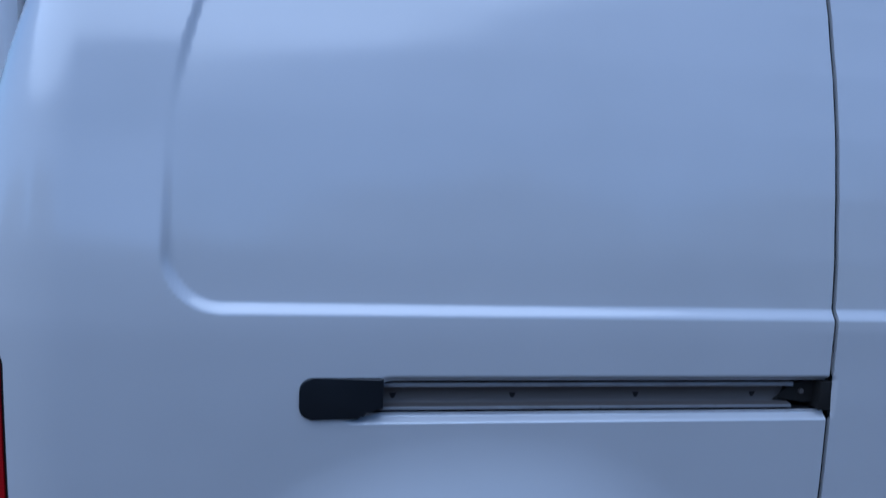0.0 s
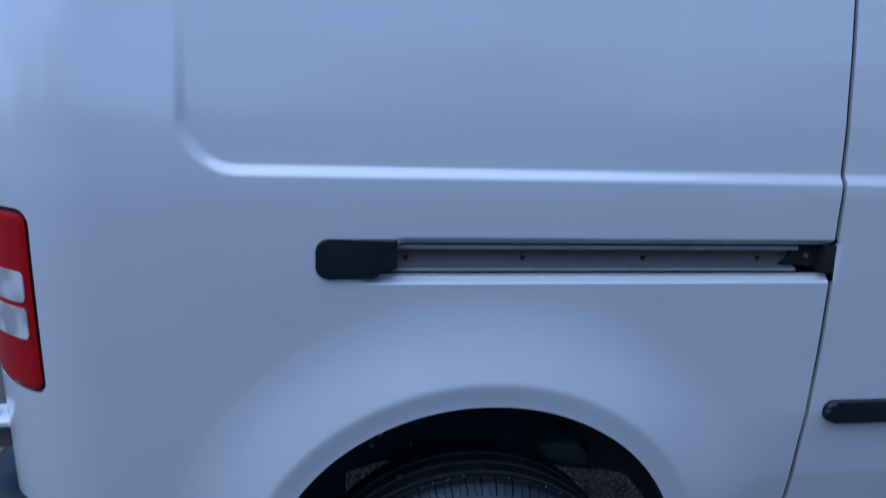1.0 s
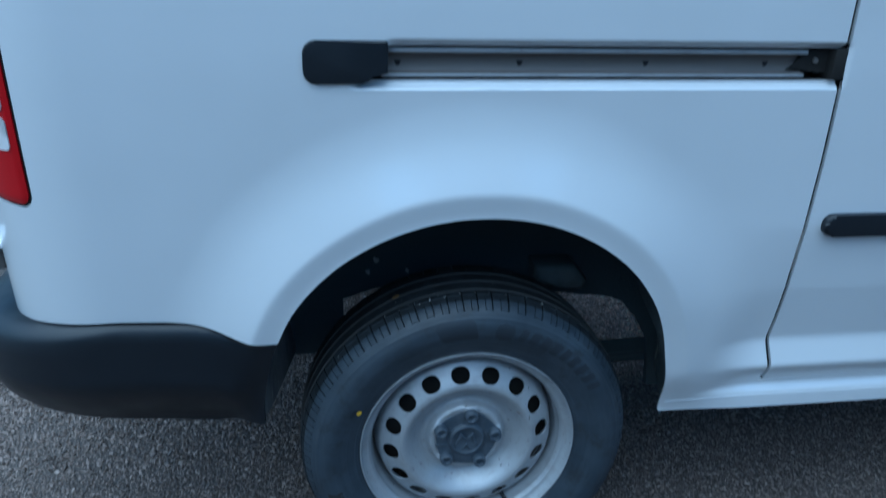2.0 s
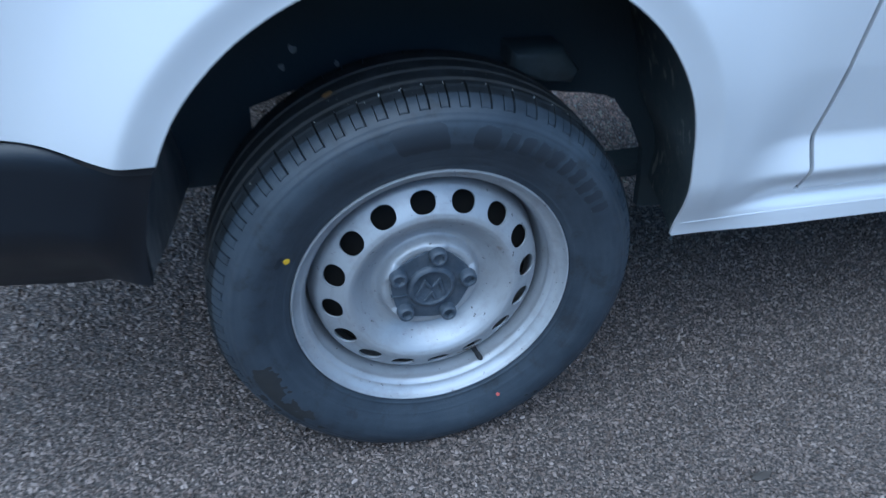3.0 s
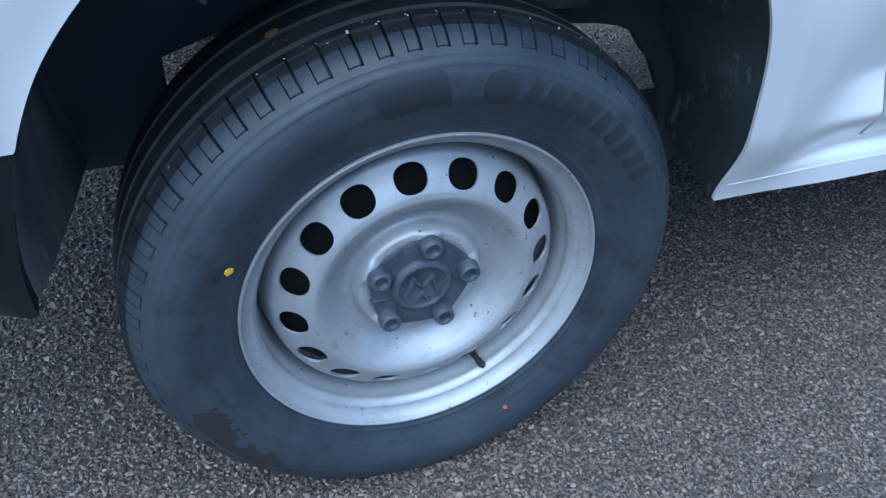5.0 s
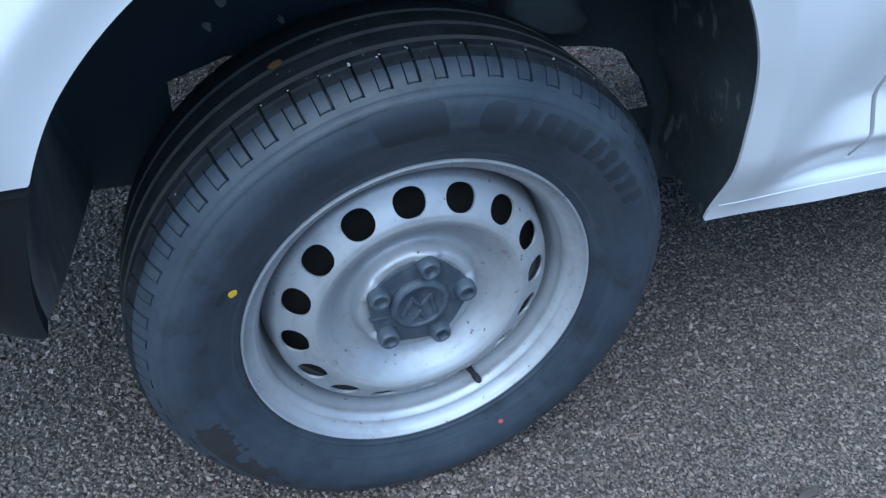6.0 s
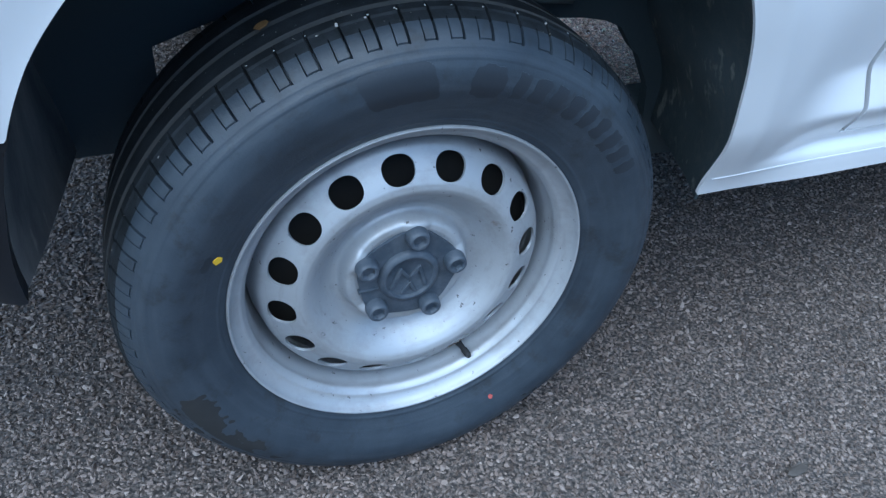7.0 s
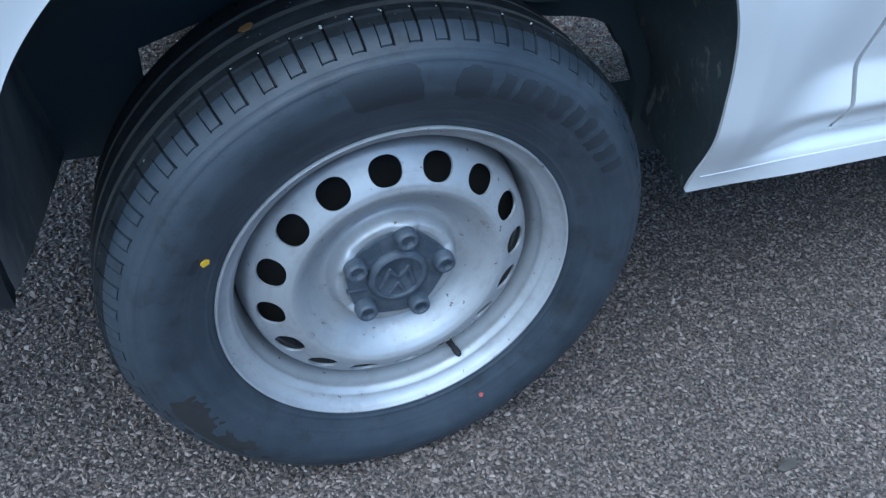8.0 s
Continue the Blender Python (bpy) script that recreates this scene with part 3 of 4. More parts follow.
# strips coloured brighter than the guide, for light caught along its lips
for z0, z1 in ((1.0466, 1.0530), (1.0108, 1.0158)):
    part("lip", box(bmesh.new(), -0.165, 0.512, -0.0264, -0.0245, z0, z1, 0.0008), STEEL, rail, "worn steel lip coloured brighter for the light it catches")
# the arm's near-black colour holds the shade of the recess
bm = prism([(0.486, 1.0205), (0.497, 1.0290), (0.503, 1.0420), (0.522, 1.0520), (0.546, 1.0535), (0.552, 1.0580), (0.572, 1.0580), (0.572, 1.0150), (0.540, 1.0165), (0.520, 1.0195)][::-1], -0.0170, 0.004, 0.003, 2)
part("roller_arm", bm, SHADEBLACK, rail, "roller arm coloured near black for the recess shade", sharp=25)
# block added to hide the bright door edge, coloured as dark as shade
part("end_block", box(bmesh.new(), 0.553, 0.5735, -0.0375, 0.0, 1.0085, 1.0570, 0.002), SHADEBLACK, rail, "added near-black block over the door edge at the rail's end")
bm = bmesh.new()
bmesh.ops.create_cone(bm, cap_ends=True, segments=20, radius1=0.0042, radius2=0.0042, depth=0.005, matrix=pose(0.531, -0.019, 1.036, 90))
part("roller", bm, ZINC, rail, "small steel roller")
cap_outline = [(-0.159, 1.0655), (-0.156, 1.0630)] [::-1] + rounded(-0.279, -0.12, 1.0025, 1.0655, 0.019, 8)[9:27] + [(-0.194, 1.0025), (-0.190, 1.0045), (-0.187, 1.0095), (-0.180, 1.0120), (-0.177, 1.0165), (-0.156, 1.0180)]
part("rail_cap", prism(cap_outline, -0.0445, -0.012, 0.003, 3), PLASTIC, van, sharp=18, label="black plastic end cap of the sliding rail")

# hinge of the rear door, beyond the corner
hinge = part("rear_hinge", box(bmesh.new(), -0.90, -0.800, 0.115, 0.190, 0.690, 0.701, 0.003), PAINT, van, "white painted rear door hinge")
bm = bmesh.new()
bmesh.ops.create_cone(bm, cap_ends=True, segments=20, radius1=0.009, radius2=0.009, depth=0.024, matrix=pose(-0.838, 0.150, 0.699))
part("knuckle", bm, PAINT, hinge)
# grey box added where the hinge's shadow and gap lie
part("hinge_shade_box", box(bmesh.new(), -0.90, -0.815, 0.140, 0.200, 0.640, 0.686, 0.003), ZINC, hinge, "grey box in place of the hinge's shadow and gap")

# tail lamp
def lamp_surface(s, z):
    p = side_surface(s, z)
    d = np.clip(-lamp_field(s, z), 0, 1)
    p[:, 1] -= 0.004 * step(0, 0.016, d)
    return p


lamp = part("tail_lamp", sheet("tail_lamp", -1.0, -0.66, 0.80, 1.12, 0.004, 0.004, lambda s, z: -lamp_field(s, z) - 0.0045, lamp_surface, 0.02), RED, van, "red tail lamp with two clear lenses")
part("lamp_gasket", sheet("lamp_gasket", -1.0, -0.66, 0.79, 1.12, 0.003, 0.003, lambda s, z: np.minimum(-lamp_field(s, z) - 0.0005, lamp_field(s, z) + 0.009), lambda s, z: side_surface(s, z) + np.array([0, 0.003, 0]), 0.004), CAVITY, lamp)
for z0, z1, s1 in ((0.958, 1.006, -0.707), (0.899, 0.949, -0.707)):
    part("clear_lens", sheet("clear_lens", -0.90, -0.68, z0 - 0.01, z1 + 0.01, 0.003, 0.003, lambda s, z, z0=z0, z1=z1, s1=s1: -outside_box(s, z, -0.86, s1, z0, z1, 0.009), lambda s, z: lamp_surface(s, z) - np.array([0.0, 0.0022, 0]), 0.004), CLEAR, lamp, "clear plastic lens")


# wheel-arch liner: from the lip inward, wider inside
def liner_surface(a, w):
    r = arch_radius(a) + 0.006 + (0.045 * step(165, 125, a) - 0.052 * step(150, 186, a) + 0.055 * step(12, -8, a)) * np.clip(w, 0, 1) ** 0.8 + 0.0022 * np.sin(np.radians(a) * 9) * w
    x, z = ARCH_X + r * np.cos(np.radians(a)), ARCH_Z + r * np.sin(np.radians(a))
    lip = side_y(ARCH_X + (arch_radius(a) + 0.004) * np.cos(np.radians(a)), ARCH_Z + (arch_radius(a) + 0.004) * np.sin(np.radians(a)))
    lip = np.maximum(lip, -0.05)
    low = step(152, 158, a)
    lip = lip * (1 - low) + low * bumper_edge(ARCH_Z + arch_radius(a) * np.sin(np.radians(a)))
    y = lip + 0.006 + w * (0.27 - 0.02 * low)
    return np.stack([x, y, z], -1)


part("wheel_arch_liner", sheet("wheel_arch_liner", -13, 138, 0, 1, 1.5, 0.04, lambda a, w: 1 + 0 * w, liner_surface, 0.004), FELT, van, "black felt wheel-arch liner with mud marks")
part("liner_skirt", sheet("liner_skirt", 138, 186, 0, 1, 1.5, 0.04, lambda a, w: 1 + 0 * w, liner_surface, 0.004), SPRAYED, van, "rear liner skirt greyed by dried road spray")


def inner_wall():
    """The wheel house's inner wall, open below, with the leaf spring's gap."""
    low = [(-0.62, 0.376), (-0.33, 0.376), (-0.229, 0.376), (-0.228, 0.503), (-0.162, 0.526), (0.0, 0.53), (0.20, 0.505), (0.28, 0.492), (0.315, 0.489), (0.350, 0.482), (0.377, 0.470), (0.400, 0.440), (0.417, 0.424), (0.446, 0.372), (0.455, 0.31), (0.46, 0.25), (0.62, 0.24)]
    outline = low + [(0.62, 0.95), (-0.62, 0.95)]
    return prism(outline, 0.245, 0.262)


part("inner_wheel_house", inner_wall(), UNDER, van, smooth=False)


def mud_splat(x, z, size, seed):
    """A dried splash of pale mud on the wheel house's inner wall."""
    rng = random.Random(seed)
    ring = []
    for i in range(14):
        t = 2 * math.pi * i / 14
        k = size * rng.uniform(0.6, 1.2)
        ring.append((x + k * (math.cos(t) - 0.35 * math.sin(t)), z + 1.2 * k * math.sin(t)))
    part("mud_splat", prism(ring[::-1], 0.2425, 0.2455, 0.0008), MUDSPLAT, van, "pale splash of dried mud")


for x, z, size, seed in ((-0.177, 0.563, 0.0048, 1), (-0.160, 0.589, 0.0058, 2), (-0.097, 0.564, 0.0042, 3)):
    mud_splat(x, z, size, seed)
part("spring_bracket", prism([(0.157, 0.590), (0.157, 0.562), (0.170, 0.549), (0.215, 0.540), (0.262, 0.531), (0.272, 0.552), (0.240, 0.590)][::-1], 0.186, 0.244, 0.014, 4), INNER, van, "blue-grey painted inner wing above the spring", sharp=40)


def leaf_spring():
    """Two bowed leaves that run forward from the axle to the front hanger."""
    bm = bmesh.new()
    for z0, x0, x1, thick in ((0.306, -0.10, 0.78, 0.012), (0.292, -0.08, 0.50, 0.012)):
        rows = []
        for i in range(17):
            x = x0 + (x1 - x0) * i / 16
            z = z0 + 0.05 * (x - 0.1) ** 2
            rows.append([bm.verts.new((x, y, z + dz)) for y, dz in ((0.275, 0), (0.275, thick), (0.335, thick), (0.335, 0))])
        for a, b in zip(rows, rows[1:]):
            for k in range(4):
                bm.faces.new((a[k], a[(k + 1) % 4], b[(k + 1) % 4], b[k]))
        bm.faces.new(rows[0][::-1])
        bm.faces.new(rows[-1])
    return bm


part("leaf_spring", leaf_spring(), UNDER, van, smooth=False)
bm = bmesh.new()
bmesh.ops.create_cone(bm, cap_ends=True, segments=24, radius1=0.035, radius2=0.035, depth=1.35, matrix=pose(0, 0.86, 0.303, 90))
part("axle", bm, UNDER, van)
bm = bmesh.new()
bmesh.ops.create_cone(bm, cap_ends=True, segments=20, radius1=0.027, radius2=0.027, depth=0.30, matrix=pose(-0.27, 0.34, 0.60, 0, 18, 0))
part("shock_absorber", bm, UNDER, van)
# two unseen boxes, added to keep light off the ground along the sill
part("sill_shade_box", box(bmesh.new(), 0.62, 2.2, 0.135, 0.40, 0.252, 0.36, 0.01), UNDER, van)
part("ground_shade_box", box(bmesh.new(), 0.80, 1.6, 0.28, 0.62, 0.15, 0.36, 0.03), UNDER, van)
part("underbody", box(bmesh.new(), -0.78, 3.0, 0.28, 1.25, 0.66, 0.70, 0.01), UNDER, van, smooth=False)


# the rest of the shell, plain
part("roof", box(bmesh.new(), -0.74, 2.1, 0.085, 1.62, 1.75, 1.80, 0.02, 3), PAINT, van)
part("far_side", box(bmesh.new(), -0.60, 2.95, 1.66, 1.72, 0.64, 1.76, 0.02, 2), PAINT, van)
part("rear_door", box(bmesh.new(), -0.80, -0.75, 0.24, 1.66, 0.60, 1.76, 0.02, 2), PAINT, van)
part("front_door", box(bmesh.new(), 1.345, 2.35, -0.036, 0.02, 0.34, 1.20, 0.012, 2), PAINT, van)
part("front_wing", box(bmesh.new(), 2.355, 3.35, -0.030, 0.25, 0.55, 1.12, 0.05, 3), PAINT, van)
part("bonnet", box(bmesh.new(), 2.30, 3.38, 0.25, 1.66, 0.30, 1.08, 0.06, 3), PAINT, van)
part("cab_side", prism([(1.345, 1.205), (2.30, 1.205), (1.95, 1.75), (1.345, 1.75)], 0.03, 0.07), PAINT, van)
part("windscreen", prism([(1.97, 1.75), (1.99, 1.75), (2.55, 1.08), (2.50, 1.08)], 0.1, 1.6), CAVITY, van)


# ---------------------------------------------------------------- the wheel
TWO_PI = 2 * math.pi
tyre_profile = smoothed([(0, 0.2045), (1, 0.209), (2, 0.222), (3, 0.240), (4, 0.258), (5, 0.275), (6, 0.290), (7, 0.301), (8, 0.309), (9, 0.3142), (10, 0.3165)], 0.35, -1, 11, 400)
tyre_y = smoothed([(0, 0.003), (1, -0.0015), (2, -0.0070), (3, -0.0160), (4, -0.0235), (5, -0.0225), (6, -0.0145), (7, -0.0055), (8, 0.0055), (9, 0.018), (10, 0.032)], 0.35, -1, 11, 400)


def squash(x, y, z):
    """The tyre stands flat on the ground, and bulges a little there."""
    low = step(0.10, 0.0, z)
    return x, y + (0.004 * low if y > 0.073 else -0.004 * low), max(z, 0.0015)


def sidewall(side):
    prof = []
    for t in np.linspace(0, 6.7, 84):
        r, y = float(tyre_profile(t)), float(tyre_y(t))
        if 0.2135 < r < 0.2165:
            y -= 0.0005
        if 0.2845 < r < 0.2885:
            y -= 0.0005
        if 0.2300 < r < 0.2325:
            y -= 0.0003
        if 0.2925 < r < 0.2940:
            y -= 0.0004
        prof.append((r, y if side < 0 else 0.164 - y))
    verts, faces = lathe(prof, 144)
    return [squash(*v) for v in verts], faces


# the tread's pitches differ in length, in degrees
PITCHES = [5.75, 5.0, 5.5, 5.25, 5.0, 5.0, 4.75, 5.25, 6.0, 6.25, 6.5, 5.0, 5.75, 4.5]
PITCHES += [(360 - sum(PITCHES)) / 52 + (0.45, -0.3, 0.25, -0.4)[k % 4] for k in range(52)]


def pitch_angle(k):
    """Where the k-th pitch begins, clockwise from the top."""
    return radians(-32.75 + float(np.interp(k, range(len(PITCHES) + 1), np.cumsum([0] + PITCHES))))


def tread():
    """The running surface: three grooves, and shoulders with thick and thin slots by turns."""
    edge = [(float(tyre_profile(t)), float(tyre_y(t)), 0) for t in (6.70, 6.74, 6.78, 6.82, 6.86, 6.95, 7.15, 7.4, 7.65, 7.9, 8.1, 8.26)]
    edge += [(float(tyre_profile(t)), float(tyre_y(t)), 1) for t in (8.34, 8.5, 8.7, 8.9, 9.1)]
    foot_r = edge[2][0] - 1e-5, edge[3][0] + 1e-5

    def crown(y):
        return 0.3185 - 0.9 * (y - 0.073) ** 2

    prof = list(edge) + [(crown(y), y, 1) for y in (0.0215, 0.0245, 0.0275)]
    for g0, g1 in ((0.0320, 0.0400), (0.0635, 0.0715), (0.0980, 0.1060)):
        prof += [(crown(g0), g0, 1), (crown(g0) - 0.0068, g0 + 0.0008, 2), (crown(g1) - 0.0068, g1 - 0.0012, 2), (crown(g1), g1, 2), (crown(g1) + 0.0001, g1 + 0.0010, 1)]
        prof += [(crown(g1 + d), g1 + d, 1) for d in (0.006, 0.012, 0.018)]
    prof += [(crown(0.124) - 0.0012 * i, 0.124 + 0.006 * i, 1) for i in (1, 2)]
    prof += [(r, 0.164 - y, k) for r, y, k in edge[::-1]]
    pitches, per = len(PITCHES), 40

    def shape(r, y, a):
        k = round(a / TWO_PI * pitches * per) % per
        yy = y if y < 0.073 else 0.164 - y
        inward = 1 if y < 0.073 else -1
        d = min(1.0, max(0.0, (r - 0.2972) / 0.004))
        if yy < 0.0290 and k in (17, 18, 19):
            return r - 0.0060 * d, y + 0.0034 * d * inward
        if yy < 0.0115 and k == 0:
            return r - 0.0042 * d, y + 0.0030 * d * inward
        if foot_r[0] < r < foot_r[1] and k < 19 and yy < 0.02:
            return r - 0.0003, y + 0.0015 * inward
        return r, y

    flat, faces = lathe([p[:2] for p in prof], pitches * per, centre=(0, 0, 0), shape=shape)
    verts = []
    for i, (x, y, z) in enumerate(flat):
        r, a = math.hypot(x, z), pitch_angle(i // len(prof) / per)
        verts.append((r * math.sin(a), y, 0.303 + r * math.cos(a)))
    n = len(prof) - 1
    slots = [max(prof[k][2], prof[k + 1][2]) if prof[k + 1][2] != 1 else 1 for _ in range(pitches * per) for k in range(n)]
    return [squash(*v) for v in verts], faces, slots


def on_sidewall(a, r):
    """A point of the outer sidewall at an angle (degrees, clockwise from the top) and radius."""
    t = np.interp(r, tyre_profile(np.linspace(0, 10, 200)), np.linspace(0, 10, 200))
    return Vector((r * math.sin(radians(a)), float(tyre_y(t)), 0.303 + r * math.cos(radians(a))))


def sidewall_patch(name, a0, a1, r0, r1, lift, slant=0.0, steps=8, round_=0.0):
    """A thin raised plate that follows the sidewall."""
    def surf(a, r):
        aa = a + slant * (r - r0) / (r1 - r0)
        t = np.interp(r, tyre_profile(np.linspace(0, 10, 200)), np.linspace(0, 10, 200))
        return np.stack([r * np.sin(np.radians(aa)), tyre_y(t) - lift, 0.303 + r * np.cos(np.radians(aa))], -1)
    return sheet(name, a0, a1, r0, r1, (a1 - a0) / steps, (r1 - r0) / (16 if round_ else 5), (lambda a, r: -outside_box(np.radians(a) * 0.265, r, np.radians(a0) * 0.265 + 1e-4, np.radians(a1) * 0.265 - 1e-4, r0 + 1e-4, r1 - 1e-4, round_) + 0.0016 * np.sin(a * 1.9) * np.sin(r * 410)) if round_ else (lambda a, r: 1 + 0 * a), surf, lift + 0.001, (0, 1, 0))


wheel = tagged(new("wheel"), "silver steel wheel with a black road tyre")
wheel.parent = van
tyre = part("tyre", plain_mesh("tyre", *sidewall(-1)), RUBBER, wheel, "black tyre, dusty sidewall")
part("inner_sidewall", plain_mesh("inner_sidewall", *sidewall(1)), RUBBER, wheel)
verts, faces, slots = tread()
tread_mesh = plain_mesh("tread", verts, faces, 28)
tread_mesh.materials.append(RUBBER)
tread_mesh.materials.append(TREAD)
tread_mesh.materials.append(GROOVE)
tread_mesh.polygons.foreach_set("material_index", slots)
part("tread", tread_mesh, None, wheel, "grooved tread with slotted shoulders")

# steel rim
barrel = [(0.2030, 0.012), (0.2054, 0.006), (0.2069, 0.001), (0.2069, -0.002), (0.2059, -0.0038), (0.2044, -0.0036), (0.2036, -0.0022), (0.2030, 0.0004), (0.2012, 0.0038), (0.1988, 0.0068), (0.1962, 0.0092), (0.1938, 0.0110), (0.1922, 0.0118), (0.1908, 0.0120), (0.1894, 0.0130), (0.1878, 0.0152), (0.1860, 0.0178), (0.1848, 0.0200), (0.1844, 0.0222), (0.1846, 0.0248), (0.1847, 0.0280), (0.1838, 0.0320), (0.1822, 0.0370), (0.1812, 0.0460), (0.1808, 0.0580), (0.1795, 0.068), (0.1770, 0.078), (0.1768, 0.120), (0.1900, 0.140), (0.2064, 0.146)]
part("rim", plain_mesh("rim", *lathe(barrel, 128), sharp=60), STEEL, wheel, "silver-painted rim with a rolled flange")

disc_y = smoothed([(0.03, 0.0265), (0.064, 0.0265), (0.0700, 0.0270), (0.0735, 0.0310), (0.0770, 0.0400), (0.0795, 0.0430), (0.086, 0.0424), (0.094, 0.0362), (0.103, 0.0260), (0.112, 0.0165), (0.119, 0.0108), (0.125, 0.0085), (0.132, 0.0098), (0.140, 0.0145), (0.150, 0.0212), (0.158, 0.0268), (0.164, 0.0305), (0.1672, 0.0328), (0.170, 0.0372), (0.172, 0.0420), (0.174, 0.0475), (0.178, 0.0560), (0.190, 0.0640), (0.205, 0.070)], 0.0013, 0.02, 0.21)
disc_r = smoothed([(0.0, 0.0), (0.166, 0.166), (0.170, 0.1696), (0.172, 0.1709), (0.174, 0.1720), (0.178, 0.1736), (0.182, 0.1746), (0.190, 0.1756), (0.205, 0.1768), (0.22, 0.1770)], 0.0010, 0.0, 0.22)
HOLE_R, HOLE_0 = 0.1480, -6.6


def disc_surface(a, r):
    aa = np.radians(a)
    pads = step(0.058, 0.064, r) * step(0.0775, 0.071, r)
    y = disc_y(r) - pads * (0.0016 + 0.0038 * step(0.2, 0.95, np.cos(5 * np.radians(a - 7.3))))
    rr = disc_r(r)
    return np.stack([rr * np.sin(aa), y, 0.303 + rr * np.cos(aa)], -1)


def keep_disc(a, r):
    k = (a - HOLE_0 + 11.25) % 22.5 - 11.25
    u, v = np.radians(k) * HOLE_R / 0.0177, (r - HOLE_R) / 0.0141
    hole = ((np.abs(u) ** 2.25 + np.abs(v) ** 2.25) ** (1 / 2.25) - 1) * 0.016
    return hole


part("disc", sheet("disc", 0, 360, 0.034, 0.203, 0.6, 0.0014, keep_disc, disc_surface, 0.0032), STEEL, wheel, "pressed steel wheel disc with sixteen vent holes")


# drum coloured near black so the vent holes look shaded
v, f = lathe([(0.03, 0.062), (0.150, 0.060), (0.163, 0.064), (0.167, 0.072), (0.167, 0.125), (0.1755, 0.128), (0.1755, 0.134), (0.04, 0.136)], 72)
part("brake_drum", plain_mesh("brake_drum", v, f), SHADEBLACK, wheel, "brake drum coloured near black for the shade behind the disc")


# grey hub cover with five bolt caps
def hub_outline(n=90):
    pts = []
    for i in range(n):
        a = TWO_PI * i / n
        r = 0.0605 + 0.0022 * math.cos(5 * (a - radians(7.3)))
        pts.append((r * math.sin(a), 0.303 + r * math.cos(a)))
    return pts[::-1]


part("hub_cover", prism(hub_outline(), 0.0225, 0.038, 0.004, 3), CAPGREY, wheel, sharp=18, label="grey plastic hub cover")
for i in range(5):
    a = radians(7.3 + 72 * i)
    bx, bz = 0.056 * math.sin(a), 0.303 + 0.056 * math.cos(a)
    v, f = lathe([(0.0001, 0.0150), (0.0060, 0.0148), (0.0070, 0.0100), (0.0076, 0.0088), (0.0100, 0.0084), (0.0114, 0.0094), (0.0124, 0.0125), (0.0130, 0.0180), (0.0138, 0.0280), (0.0142, 0.0400)], 30, (bx, 0, bz), shape=lambda r, y, t: (r * (1.0 if r > 0.0078 else 1 + 0.07 * math.cos(6 * t)), y))
    part("bolt_cap", plain_mesh("bolt_cap", v, f, 40), CAPGREY, wheel)
v, f = lathe([(0.0001, 0.0185), (0.0272, 0.0185), (0.0280, 0.0178), (0.0287, 0.0152), (0.0300, 0.0145), (0.0318, 0.0148), (0.0332, 0.0160), (0.0352, 0.0172), (0.0366, 0.0200), (0.0372, 0.0280)], 64)
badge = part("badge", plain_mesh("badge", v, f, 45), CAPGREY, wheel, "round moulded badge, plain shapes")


def bars(name, zig, thick, parent):
    bm = bmesh.new()
    for (x0, z0), (x1, z1) in zip(zig, zig[1:]):
        d = Vector((x1 - x0, 0, z1 - z0))
        m = Matrix.Translation(((x0 + x1) / 2, 0.0172, 0.303 + (z0 + z1) / 2)) @ Matrix.Rotation(-math.atan2(d.z, d.x), 4, "Y") @ Matrix.Diagonal((d.length + thick * 0.7, 0.0040, thick, 1))
        made = bmesh.ops.create_cube(bm, size=1, matrix=m)
        vs = set(made["verts"])
        bmesh.ops.bevel(bm, geom=[e for e in bm.edges if e.verts[0] in vs], offset=0.0005, segments=1, affect="EDGES")
    return part(name, bm, CAPGREY, parent, smooth=False)


bars("badge_relief", [(-0.0215, -0.0105), (-0.0110, 0.0135), (0.0, -0.0005), (0.0110, 0.0135), (0.0190, -0.0145)], 0.0042, wheel)
bars("badge_relief", [(-0.0085, -0.0215), (0.0, -0.0085), (0.0075, -0.0220)], 0.0038, wheel)
part("hub_rib", box(bmesh.new(), -0.060, -0.035, 0.0195, 0.0260, 0.2905, 0.2925, 0.0007), CAPGREY, wheel)

# valve, paint dots, leaf, sidewall relief
bm = bmesh.new()
tip, root = Vector((0.0860, 0.0140, 0.1475)), Vector((0.0800, 0.0420, 0.1500))
way = (tip - root).to_track_quat("Z", "Y").to_matrix().to_4x4()
for r0, r1, a, b in ((0.0070, 0.0042, -0.16, 0.22), (0.0042, 0.0034, 0.22, 0.62), (0.0044, 0.0046, 0.62, 0.96), (0.0046, 0.0026, 0.96, 1.10)):
    m = Matrix.Translation(root.lerp(tip, (a + b) / 2)) @ way
    bmesh.ops.create_cone(bm, cap_ends=True, segments=16, radius1=r0, radius2=r1, depth=(tip - root).length * (b - a), matrix=m)
part("valve", bm, CAVITY, wheel, "black rubber tyre valve")


